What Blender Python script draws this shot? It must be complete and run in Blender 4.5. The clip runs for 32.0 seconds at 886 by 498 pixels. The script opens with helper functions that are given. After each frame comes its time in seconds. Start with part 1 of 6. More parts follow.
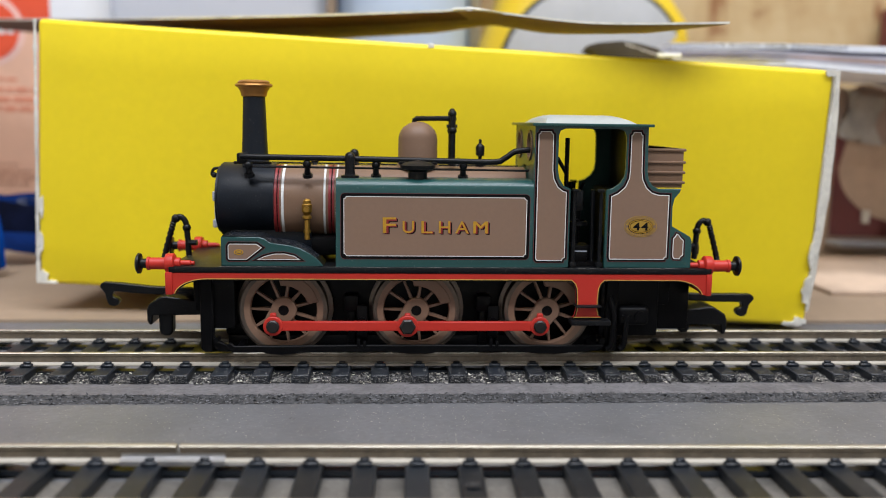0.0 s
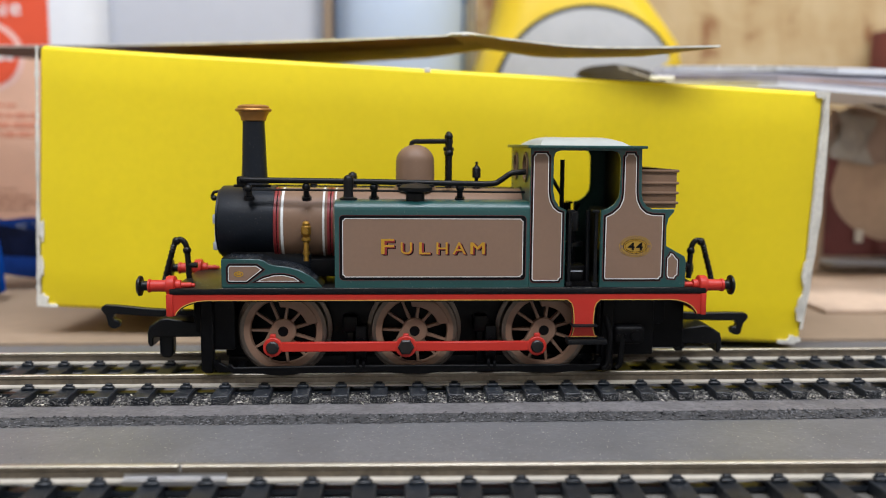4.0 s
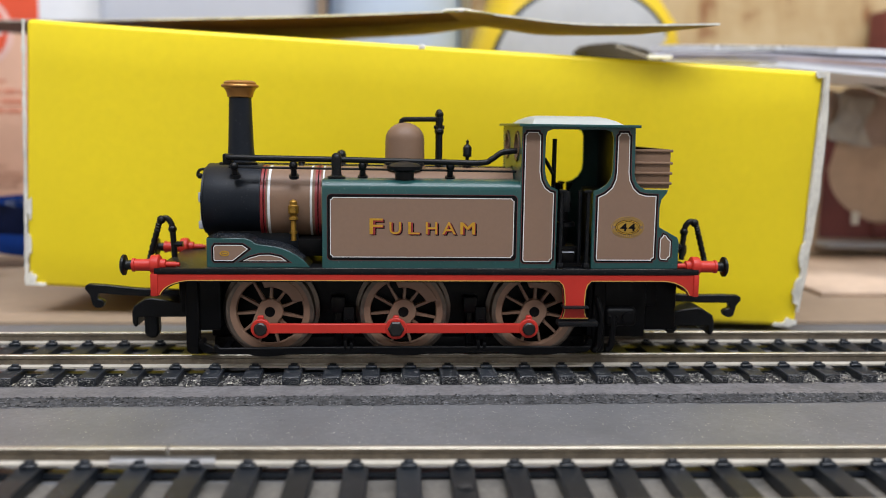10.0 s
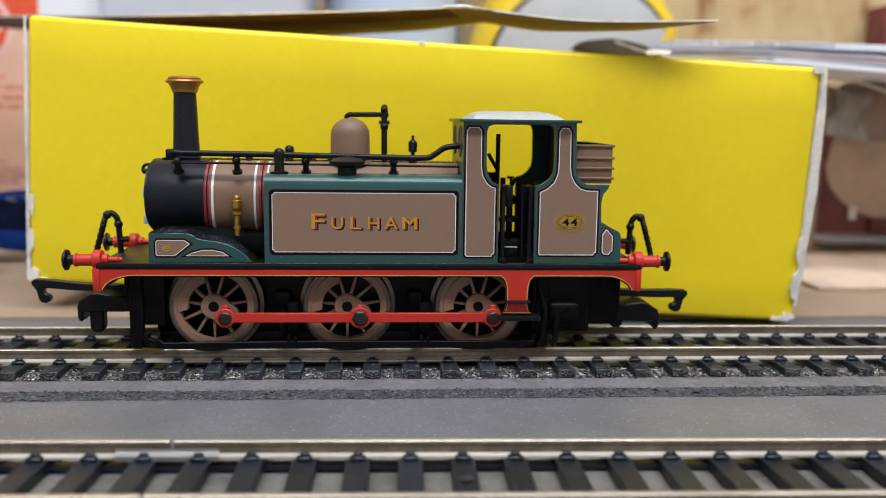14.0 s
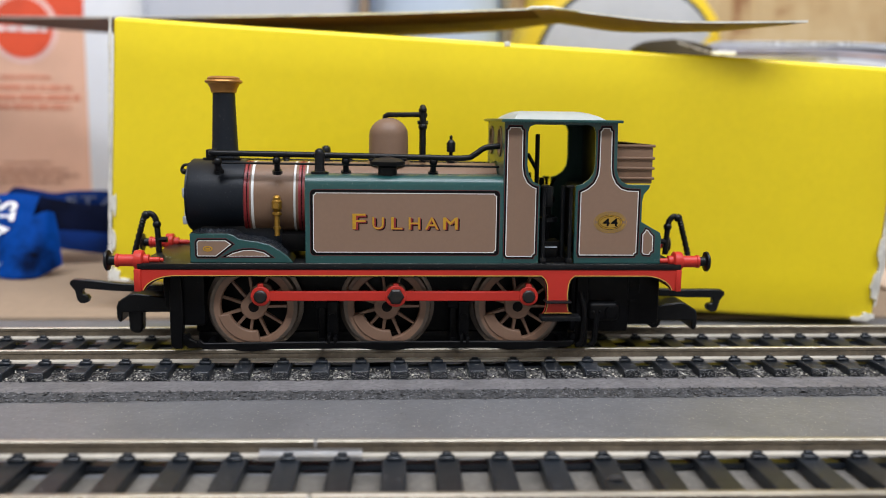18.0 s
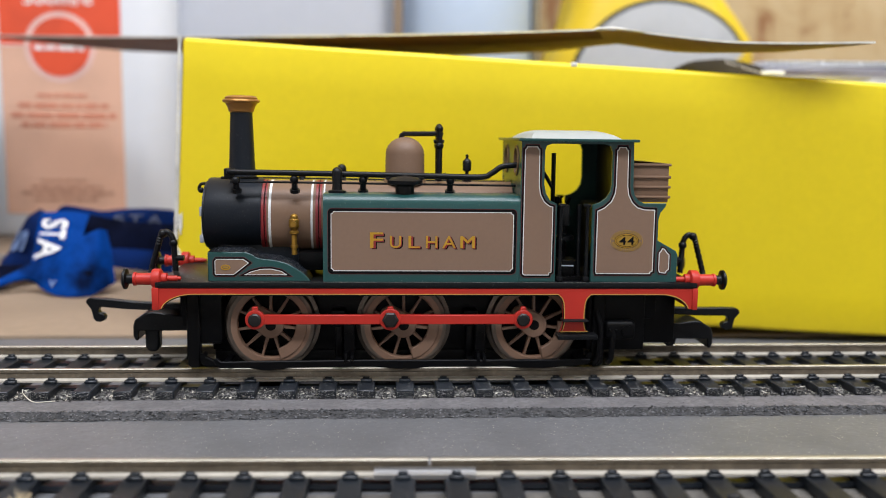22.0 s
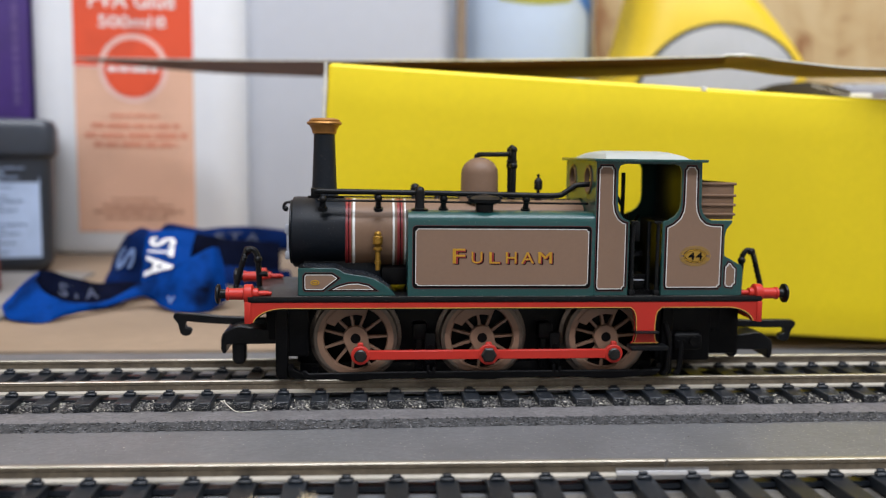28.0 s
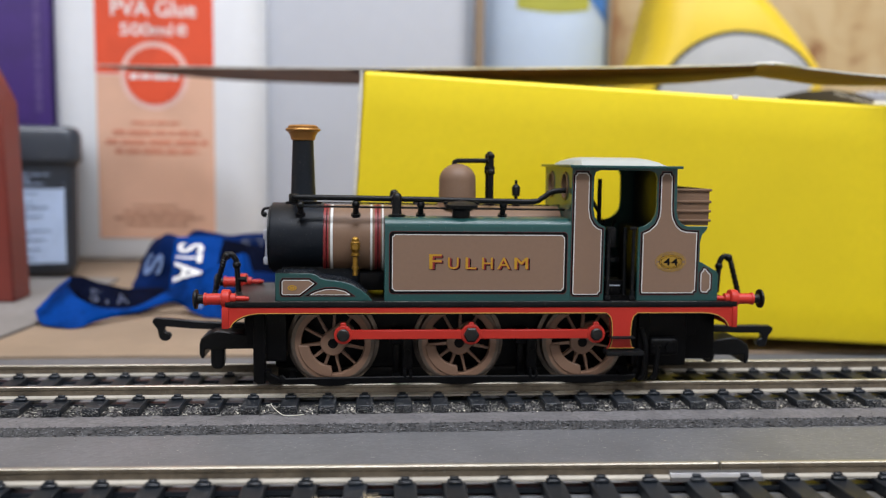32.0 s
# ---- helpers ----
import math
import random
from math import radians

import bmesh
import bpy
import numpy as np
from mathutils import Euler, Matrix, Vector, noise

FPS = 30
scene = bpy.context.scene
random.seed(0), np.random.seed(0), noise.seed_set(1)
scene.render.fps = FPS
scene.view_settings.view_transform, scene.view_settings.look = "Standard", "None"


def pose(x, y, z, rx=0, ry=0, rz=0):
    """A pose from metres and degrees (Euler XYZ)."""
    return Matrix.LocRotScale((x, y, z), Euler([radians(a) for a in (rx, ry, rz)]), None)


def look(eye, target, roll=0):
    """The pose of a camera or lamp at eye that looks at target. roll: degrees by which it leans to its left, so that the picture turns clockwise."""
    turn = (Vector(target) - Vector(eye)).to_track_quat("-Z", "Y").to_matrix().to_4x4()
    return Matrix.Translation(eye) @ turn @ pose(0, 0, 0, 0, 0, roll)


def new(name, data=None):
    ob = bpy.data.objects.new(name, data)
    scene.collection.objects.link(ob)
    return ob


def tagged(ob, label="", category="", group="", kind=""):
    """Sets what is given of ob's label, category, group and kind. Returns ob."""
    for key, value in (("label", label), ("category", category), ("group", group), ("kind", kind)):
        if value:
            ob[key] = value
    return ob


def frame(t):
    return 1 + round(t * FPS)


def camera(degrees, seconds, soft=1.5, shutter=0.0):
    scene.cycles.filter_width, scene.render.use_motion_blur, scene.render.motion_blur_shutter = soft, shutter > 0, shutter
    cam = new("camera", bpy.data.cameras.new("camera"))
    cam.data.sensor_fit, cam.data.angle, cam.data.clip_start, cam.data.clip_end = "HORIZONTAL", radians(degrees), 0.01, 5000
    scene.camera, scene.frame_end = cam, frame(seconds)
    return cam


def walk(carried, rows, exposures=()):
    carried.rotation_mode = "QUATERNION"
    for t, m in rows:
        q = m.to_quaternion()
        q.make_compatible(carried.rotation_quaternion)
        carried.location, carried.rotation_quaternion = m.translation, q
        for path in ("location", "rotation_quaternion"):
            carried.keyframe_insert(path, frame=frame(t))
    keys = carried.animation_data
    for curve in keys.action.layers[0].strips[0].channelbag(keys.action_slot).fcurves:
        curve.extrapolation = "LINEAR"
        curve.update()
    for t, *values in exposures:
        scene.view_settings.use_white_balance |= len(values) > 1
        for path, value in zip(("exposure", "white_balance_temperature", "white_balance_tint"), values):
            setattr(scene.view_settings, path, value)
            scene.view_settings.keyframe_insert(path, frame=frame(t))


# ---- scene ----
# A green and brown model tank engine on a workbench layout. Lengths in the building code are millimetres; part() turns them to metres.
cam = camera(53.27, 32.0, soft=0.5)
cam.data.dof.use_dof = True
cam.data.dof.focus_distance = 0.151
cam.data.dof.aperture_fstop = 16.5

# seconds, x, y, z, yaw, pitch, roll
PATH = [
    (0, -0.00220, -0.16761, 0.04243, -3.115, -8.269, 0.766),
    (0.5, -0.00221, -0.16721, 0.04204, -3.140, -8.219, 0.799),
    (1, -0.00205, -0.16621, 0.04191, -3.112, -8.444, 0.776),
    (1.5, -0.00225, -0.16689, 0.04187, -3.166, -8.577, 0.826),
    (2, -0.00220, -0.16725, 0.04219, -3.118, -8.706, 0.776),
    (2.5, -0.00226, -0.16659, 0.04197, -3.241, -8.408, 0.676),
    (3, -0.00218, -0.16736, 0.04239, -3.284, -7.618, 0.403),
    (3.5, -0.00251, -0.16902, 0.04236, -3.320, -7.262, 0.423),
    (5.5, -0.00238, -0.17017, 0.04280, -3.257, -5.496, 0.488),
    (6, -0.00227, -0.16751, 0.04229, -3.371, -7.635, 0.705),
    (6.5, -0.00181, -0.16029, 0.04031, -3.756, -14.031, 0.737),
    (7, -0.00190, -0.16243, 0.04089, -3.800, -13.681, 0.667),
    (7.5, -0.00197, -0.16458, 0.04155, -3.767, -11.396, 0.701),
    (8, -0.00209, -0.16642, 0.04189, -3.729, -10.529, 0.646),
    (8.5, -0.00204, -0.16774, 0.04218, -3.679, -9.326, 0.628),
    (9, -0.00229, -0.16998, 0.04263, -3.666, -8.358, 0.805),
    (9.5, -0.00222, -0.16753, 0.04201, -3.693, -7.746, 0.869),
    (10, -0.00223, -0.16724, 0.04208, -3.708, -8.083, 0.784),
    (10.5, -0.00222, -0.16754, 0.04203, -3.698, -8.360, 0.786),
    (11, -0.00230, -0.16763, 0.04219, -3.721, -8.437, 0.787),
    (11.5, -0.00223, -0.16757, 0.04209, -3.707, -8.424, 0.774),
    (12, -0.00229, -0.16782, 0.04206, -3.725, -8.397, 0.756),
    (12.5, -0.00222, -0.16782, 0.04211, -3.703, -8.423, 0.743),
    (13, -0.00222, -0.16855, 0.04218, -3.685, -8.387, 0.730),
    (13.5, -0.00245, -0.16850, 0.04225, -3.764, -8.423, 0.762),
    (15.5, -0.00583, -0.16843, 0.04228, -3.847, -8.133, 0.750),
    (16, -0.01005, -0.16918, 0.04219, -3.797, -8.037, 0.703),
    (16.5, -0.01154, -0.16958, 0.04238, -3.523, -8.090, 0.649),
    (17, -0.01467, -0.16904, 0.04216, -3.727, -8.024, 0.700),
    (17.5, -0.01987, -0.16835, 0.04208, -3.725, -8.100, 0.741),
    (18, -0.02150, -0.16789, 0.04220, -3.782, -8.406, 0.729),
    (18.5, -0.02243, -0.16830, 0.04239, -3.777, -8.671, 0.704),
    (19, -0.02468, -0.16854, 0.04237, -3.815, -8.663, 0.728),
    (19.5, -0.02606, -0.16903, 0.04260, -3.792, -8.726, 0.714),
    (20, -0.02846, -0.16934, 0.04268, -3.871, -8.432, 0.749),
    (20.5, -0.03032, -0.16968, 0.04271, -3.798, -7.987, 0.739),
    (21, -0.03444, -0.17018, 0.04272, -3.902, -7.411, 0.748),
    (21.5, -0.03515, -0.16888, 0.04269, -3.851, -7.288, 0.740),
    (22, -0.03694, -0.16796, 0.04255, -3.860, -7.326, 0.735),
    (22.5, -0.03866, -0.16704, 0.04245, -4.037, -7.759, 0.796),
    (23, -0.03952, -0.16733, 0.04244, -4.049, -8.219, 0.798),
    (23.5, -0.04145, -0.16779, 0.04251, -4.291, -8.324, 0.826),
    (24, -0.04480, -0.16807, 0.04266, -4.722, -8.005, 0.890),
    (24.5, -0.04907, -0.16899, 0.04281, -4.910, -7.538, 0.867),
    (25, -0.05320, -0.16998, 0.04299, -4.833, -7.321, 0.842),
    (25.5, -0.05573, -0.17117, 0.04315, -4.911, -6.846, 0.821),
    (27.5, -0.06779, -0.17317, 0.04279, -4.906, -6.142, 0.766),
    (28, -0.07361, -0.17390, 0.04298, -4.925, -6.209, 0.677),
    (28.5, -0.07538, -0.17374, 0.04268, -4.994, -6.288, 0.772),
    (29, -0.07984, -0.17459, 0.04258, -4.887, -6.662, 0.723),
    (29.5, -0.08158, -0.17373, 0.04249, -4.809, -6.755, 0.771),
    (30, -0.08174, -0.17461, 0.04271, -4.852, -6.808, 0.689),
    (30.5, -0.08166, -0.17536, 0.04265, -4.812, -6.781, 0.715),
    (31, -0.08183, -0.17585, 0.04269, -4.877, -6.266, 0.736),
    (31.5, -0.08162, -0.17516, 0.04275, -4.848, -5.851, 0.737),
    (32, -0.08187, -0.17537, 0.04293, -4.890, -5.770, 0.712),
]
walk(cam, [(t, pose(x, y, z, 90 + p, 0, w) @ pose(0, 0, 0, 0, 0, r)) for t, x, y, z, w, p, r in PATH], [(0, -0.04), (5.5, -0.07), (6, -0.1), (7, 0.22), (8, 0.10), (9, -0.08), (10, -0.02), (13, -0.02), (19, 0.01), (23, 0.03), (25, -0.06), (28, -0.06), (30, -0.03), (32, -0.08)])

# seconds and how far the engine has rolled along the track, in mm
ROLL = [(0, 0.0), (3, 0.0), (6, 0.0), (9, 0.0), (9.5, -0.15), (10, -0.75), (10.5, -1.49), (11, -2.57), (11.5, -3.96), (12, -5.38), (12.5, -6.76), (13, -8.19), (13.5, -9.62), (15.5, -15.84), (16, -17.31), (16.5, -18.77), (17, -20.45), (17.5, -21.38), (18, -22.83), (18.5, -24.46), (19, -26.25), (19.5, -27.70), (20, -29.15), (20.5, -30.70), (21, -32.02), (21.5, -33.56), (22, -34.95), (22.5, -36.56), (23, -38.04), (23.5, -39.54), (24, -40.98), (24.5, -42.30), (25, -43.58), (25.5, -45.11), (27.5, -52.02), (28, -53.45), (28.5, -54.79), (29, -56.06), (29.5, -57.58), (30, -58.92), (30.5, -60.55), (31, -61.83), (31.5, -63.49), (32, -66.05),]
# seconds and how far the crank pins have turned from the bottom, in degrees
TURN = [(0, -34), (3, -34), (6, -34), (9.2, -34), (10, -28), (11, -12.5), (12, 9.5), (13, 33), (14, 57), (15, 81), (16, 105), (17, 126), (18, 147), (19, 169.5), (20, 194), (21, 215.5), (22, 237.5), (23, 258), (24, 278.5), (25, 299), (26, 325.5), (27, 353), (28, 379), (29, 403), (30, 436), (31, 467), (32, 496)]
WHEEL_Z, THROW = 8.1, 2.9

# ---- light ----
world = bpy.data.worlds.new("world")
scene.world = world
world.use_nodes = True
world.node_tree.nodes["Background"].inputs[0].default_value = (0.75, 0.85, 1.0, 1)
world.node_tree.nodes["Background"].inputs[1].default_value = 0.25


def area_lamp(name, eye, target, sx, sy, watts, colour):
    d = bpy.data.lights.new(name, "AREA")
    d.shape, d.size, d.size_y, d.energy, d.color = "RECTANGLE", sx, sy, watts, colour
    ob = new(name, d)
    ob.matrix_world = look(eye, target)
    return ob


# overhead lamp at the ceiling, out of view
area_lamp("unseen_light", (0.08, -0.22, 1.43), (0.08, -0.16, 0), 1.5, 0.30, 16, (0.955, 1.0, 1.11))
# unseen front lamp, added as fill for the upright faces
area_lamp("unseen_light", (0.08, -0.78, 1.43), (0.08, -0.36, 0), 2.2, 0.40, 51, (0.955, 1.0, 1.11))


# ---- materials ----
def mat(name, colour, rough=0.5, metal=0.0, grain=900.0, vary=0.12, stain=60.0, stains=0.1, bump=0.0, coat=0.0, spec=0.5, dust=0.0, per_object=0.0):
    m = bpy.data.materials.new(name)
    m.use_nodes = True
    nt, n, l = m.node_tree, m.node_tree.nodes, m.node_tree.links
    b = n["Principled BSDF"]
    b.inputs["Roughness"].default_value, b.inputs["Metallic"].default_value = rough, metal
    b.inputs["Coat Weight"].default_value = coat
    b.inputs["Specular IOR Level"].default_value = spec
    tc = n.new("ShaderNodeTexCoord")

    def noise_tex(scale, detail=4):
        t = n.new("ShaderNodeTexNoise")
        t.inputs["Scale"].default_value, t.inputs["Detail"].default_value = scale, detail
        l.new(tc.outputs["Object"], t.inputs["Vector"])
        return t

    def mixed(fac, a, c, kind="MIX"):
        x = n.new("ShaderNodeMix")
        x.data_type, x.blend_type = "RGBA", kind
        for sock, v in ((x.inputs[0], fac), (x.inputs[6], a), (x.inputs[7], c)):
            if isinstance(v, (int, float)):
                sock.default_value = v
            elif isinstance(v, tuple):
                sock.default_value = (*v, 1)
            else:
                l.new(v, sock)
        return x.outputs[2]

    fine, large = noise_tex(grain), noise_tex(stain, 3)
    dark = tuple(c * (1 - 2 * vary) for c in colour)
    light = tuple(min(1, c * (1 + 1.3 * vary)) for c in colour)
    col = mixed(fine.outputs[0], dark, light)
    st = tuple(c * (1 - 2.5 * stains) for c in colour)
    rmp = n.new("ShaderNodeMapRange")
    rmp.inputs[1].default_value, rmp.inputs[2].default_value = 0.45, 0.75
    l.new(large.outputs[0], rmp.inputs[0])
    col = mixed(rmp.outputs[0], col, st)
    if per_object:
        oi = n.new("ShaderNodeObjectInfo")
        pr = n.new("ShaderNodeMapRange")
        pr.inputs[3].default_value, pr.inputs[4].default_value = 1 - per_object, 1 + per_object
        l.new(oi.outputs["Random"], pr.inputs[0])
        hs = n.new("ShaderNodeHueSaturation")
        l.new(pr.outputs[0], hs.inputs["Value"])
        l.new(col, hs.inputs["Color"])
        col = hs.outputs[0]
    if dust:
        dn = noise_tex(2600, 2)
        dr = n.new("ShaderNodeMapRange")
        dr.inputs[1].default_value, dr.inputs[2].default_value, dr.inputs[4].default_value = 0.66, 0.74, dust
        l.new(dn.outputs[0], dr.inputs[0])
        col = mixed(dr.outputs[0], col, (0.42, 0.40, 0.36))
    l.new(col, b.inputs["Base Color"])
    rr = n.new("ShaderNodeMapRange")
    rr.inputs[3].default_value, rr.inputs[4].default_value = max(0, rough - 0.08), min(1, rough + 0.1)
    l.new(large.outputs[0], rr.inputs[0])
    l.new(rr.outputs[0], b.inputs["Roughness"])
    if bump:
        bp = n.new("ShaderNodeBump")
        bp.inputs["Strength"].default_value, bp.inputs["Distance"].default_value = 0.6, bump * 0.001
        l.new(fine.outputs[0], bp.inputs["Height"])
        l.new(bp.outputs[0], b.inputs["Normal"])
    return m


BROWN = mat("umber_paint", (0.170, 0.102, 0.064), 0.48, spec=0.32, vary=0.05, stains=0.04, grain=1500, bump=0.02, dust=0.10)
PANEL = mat("panel_umber_paint", (0.192, 0.118, 0.078), 0.45, vary=0.04, stains=0.03, grain=1500)
GREEN = mat("dark_green_paint", (0.009, 0.056, 0.053), 0.31, vary=0.06, stains=0.08, grain=1200, dust=0.12)
BLACK = mat("satin_black_paint", (0.0045, 0.005, 0.006), 0.34, vary=0.15, grain=1500, bump=0.02, dust=0.06, spec=0.2)
SOOT = mat("matt_smokebox_black", (0.0055, 0.0085, 0.0135), 0.40, vary=0.2, grain=2500, bump=0.03, dust=0.06, spec=0.24)
UNDER = mat("black_chassis_plastic", (0.0018, 0.0018, 0.0022), 0.38, vary=0.2, grain=1200, dust=0.02, spec=0.12)
RED = mat("vermilion_paint", (0.43, 0.023, 0.014), 0.42, spec=0.35, vary=0.05, stains=0.06, grain=1500)
LINE_RED = mat("red_lining", (0.21, 0.016, 0.018), 0.4, vary=0.03)
PANEL_RED = mat("dark_red_lining", (0.085, 0.010, 0.012), 0.4, vary=0.03)
LINE_WHITE = mat("white_lining", (0.62, 0.63, 0.62), 0.45, vary=0.03)
LINE_YELLOW = mat("yellow_lining", (0.54, 0.34, 0.06), 0.45, vary=0.05)
LINE_BLACK = mat("black_lining", (0.003, 0.003, 0.0035), 0.5, vary=0.05, spec=0.12)
GOLD = mat("gold_paint", (0.58, 0.325, 0.035), 0.30, 0.55, vary=0.12, grain=2000)
BRASS = mat("dull_brass", (0.44, 0.245, 0.04), 0.34, 0.75, vary=0.2, grain=2000, stain=400, stains=0.2)
OLDGOLD = mat("dark_gold_paint", (0.40, 0.235, 0.03), 0.4, 0.3, vary=0.15, grain=2000)
COPPER = mat("copper_cap_paint", (0.42, 0.20, 0.05), 0.35, 0.6, vary=0.15, grain=1800)
SILVER = mat("grey_lamp_iron", (0.42, 0.45, 0.52), 0.4, 0.2, vary=0.06)
ROOF = mat("white_roof_paint", (0.36, 0.395, 0.39), 0.5, vary=0.05, stains=0.12, dust=0.2)
WHEEL = mat("brown_wheel_plastic", (0.215, 0.125, 0.080), 0.45, vary=0.08, grain=1500, stains=0.12)
STEEL = mat("wheel_steel", (0.15, 0.122, 0.10), 0.36, 0.85, vary=0.12, stain=300, stains=0.15)
RAIL = mat("nickel_silver_rail", (0.48, 0.44, 0.36), 0.40, 0.8, grain=500, vary=0.14, stain=40, stains=0.14)
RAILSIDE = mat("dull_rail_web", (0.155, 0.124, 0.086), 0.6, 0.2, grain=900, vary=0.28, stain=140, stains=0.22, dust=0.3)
RAILFOOT = mat("pale_rail_foot", (0.50, 0.46, 0.385), 0.42, 0.3, grain=500, vary=0.12, stain=60, stains=0.14)
JOINER = mat("shiny_rail_joiner", (0.46, 0.455, 0.45), 0.36, 0.85, grain=700, vary=0.08)
SLEEPER = mat("black_sleeper_plastic", (0.0095, 0.0125, 0.017), 0.40, grain=900, vary=0.25, stain=120, stains=0.1, bump=0.05, dust=0.12, per_object=0.3, spec=0.4)
GREY = mat("grey_painted_board", (0.126, 0.127, 0.131), 0.47, grain=1100, vary=0.17, stain=70, stains=0.10, bump=0.12, dust=0.25)
SAND = mat("pale_grey_sanded_board", (0.140, 0.130, 0.114), 0.85, grain=1300, vary=0.25, stain=90, stains=0.24, bump=0.15, dust=0.2)
FOAM = mat("grey_track_underlay", (0.135, 0.127, 0.128), 0.9, grain=1100, vary=0.30, stain=150, stains=0.15, bump=0.4)
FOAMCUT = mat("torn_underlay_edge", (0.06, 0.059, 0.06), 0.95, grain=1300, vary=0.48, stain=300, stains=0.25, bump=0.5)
CRUMB = mat("grey_ballast_crumbs", (0.26, 0.25, 0.225), 0.9, grain=2500, vary=0.4, stain=400, stains=0.3)
CRUMBGREY = mat("grey_foam_crumbs", (0.15, 0.15, 0.155), 0.95, grain=2500, vary=0.35, stain=400, stains=0.25)
DARKCRUMB = mat("dark_ballast_crumbs", (0.022, 0.021, 0.021), 0.9, grain=2500, vary=0.4, stain=400, stains=0.2)
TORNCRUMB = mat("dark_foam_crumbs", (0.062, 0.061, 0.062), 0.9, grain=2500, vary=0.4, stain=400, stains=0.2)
FLECK = mat("pale_dust_flecks", (0.62, 0.58, 0.48), 0.8, grain=1200, vary=0.2)
YELLOW = mat("yellow_card", (0.85, 0.655, 0.013), 0.42, grain=500, vary=0.03, stain=18, stains=0.04, spec=0.4)
WHITECARD = mat("white_card_edge", (0.76, 0.735, 0.65), 0.8, grain=900, vary=0.15, stain=150, stains=0.15, bump=0.2)
KRAFT = mat("brown_card", (0.205, 0.122, 0.095), 0.75, grain=500, vary=0.12, stain=35, stains=0.15, bump=0.05)
KRAFTPALE = mat("pale_brown_card", (0.54, 0.40, 0.29), 0.75, grain=300, vary=0.10, stain=30, stains=0.16, bump=0.05)
RUSSET = mat("russet_printed_card", (0.085, 0.036, 0.040), 0.75, spec=0.2, grain=400, vary=0.12, stain=25, stains=0.15)
KRAFTGREY = mat("grey_brown_card", (0.36, 0.27, 0.22), 0.7, grain=300, vary=0.12, stain=40, stains=0.18, bump=0.05)
PLY = mat("plywood_board", (0.265, 0.192, 0.128), 0.6, grain=260, vary=0.10, stain=22, stains=0.09, bump=0.04)
HDPE = mat("white_bottle_plastic", (0.70, 0.715, 0.74), 0.38, grain=200, vary=0.02, stain=18, stains=0.03)
GREYHDPE = mat("grey_white_container_plastic", (0.47, 0.49, 0.535), 0.4, grain=200, vary=0.02, stain=14, stains=0.04)
BLUEHDPE = mat("pale_blue_container_plastic", (0.47, 0.56, 0.68), 0.38, grain=200, vary=0.03, stain=16, stains=0.05)
ORANGE = mat("orange_label_print", (0.72, 0.085, 0.03), 0.5, vary=0.03)
PEACH = mat("peach_label_print", (0.72, 0.43, 0.30), 0.5, vary=0.03, stains=0.05)
PEACHINK = mat("label_red_ink", (0.62, 0.23, 0.14), 0.5, vary=0.05)
BROWNINK = mat("label_brown_ink", (0.44, 0.23, 0.15), 0.5, vary=0.05)
PINK = mat("pale_pink_label_ring", (0.78, 0.52, 0.46), 0.5, vary=0.03)
WHITEINK = mat("white_print", (0.80, 0.78, 0.76), 0.5, vary=0.03)
BLACKTUB = mat("black_tub_plastic", (0.030, 0.037, 0.050), 0.30, grain=300, vary=0.1, stain=30, stains=0.1)
PAPER = mat("white_paper", (0.72, 0.74, 0.78), 0.7, grain=500, vary=0.04, stains=0.05)
GREYPAPER = mat("grey_printed_paper", (0.062, 0.054, 0.05), 0.8, grain=300, vary=0.1, stains=0.15, spec=0.2)
BUFF = mat("buff_printed_paper", (0.42, 0.27, 0.20), 0.6, grain=200, vary=0.15, stain=60, stains=0.2)
GREYINK = mat("grey_text_ink", (0.19, 0.20, 0.24), 0.6, vary=0.1)
PURPLE = mat("purple_carton", (0.052, 0.022, 0.155), 0.45, grain=300, vary=0.06)
PARCELRED = mat("faded_dark_red_print", (0.16, 0.035, 0.032), 0.6, vary=0.12, stain=60, stains=0.2)
LILACCARD = mat("mauve_card", (0.30, 0.20, 0.21), 0.6, grain=300, vary=0.06)
LILAC = mat("lilac_print", (0.13, 0.09, 0.24), 0.5, vary=0.05)
# strong mottle darkens the blue for shade in the creases
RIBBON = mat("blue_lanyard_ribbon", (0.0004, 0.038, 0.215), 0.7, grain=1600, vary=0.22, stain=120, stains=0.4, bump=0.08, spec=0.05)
# darker copy of the ribbon blue, for strands that lie in shade
RIBBONSHADE = mat("shaded_lanyard_ribbon", (0.0006, 0.013, 0.080), 0.75, grain=1600, vary=0.2, stain=60, stains=0.3, bump=0.08, spec=0.06)
DIMINK = mat("dim_print_on_navy", (0.03, 0.04, 0.08), 0.7, vary=0.2)
PALEINK = mat("pale_blue_print", (0.13, 0.20, 0.38), 0.6, vary=0.1)
LAVENDER = mat("lavender_grey_paper", (0.40, 0.39, 0.45), 0.7, grain=500, vary=0.05, stains=0.08)
NAVYSTRIP = mat("navy_strip_colour", (0.03, 0.035, 0.07), 0.6, grain=300, vary=0.1)
BLUEPAPER = mat("bluish_white_label", (0.42, 0.52, 0.70), 0.5, grain=400, vary=0.05, stains=0.08)
BLUEINK = mat("faint_blue_grey_ink", (0.24, 0.30, 0.42), 0.6, vary=0.1)
NUT = mat("dark_burnished_steel", (0.032, 0.030, 0.029), 0.36, 0.7, grain=900, vary=0.2)
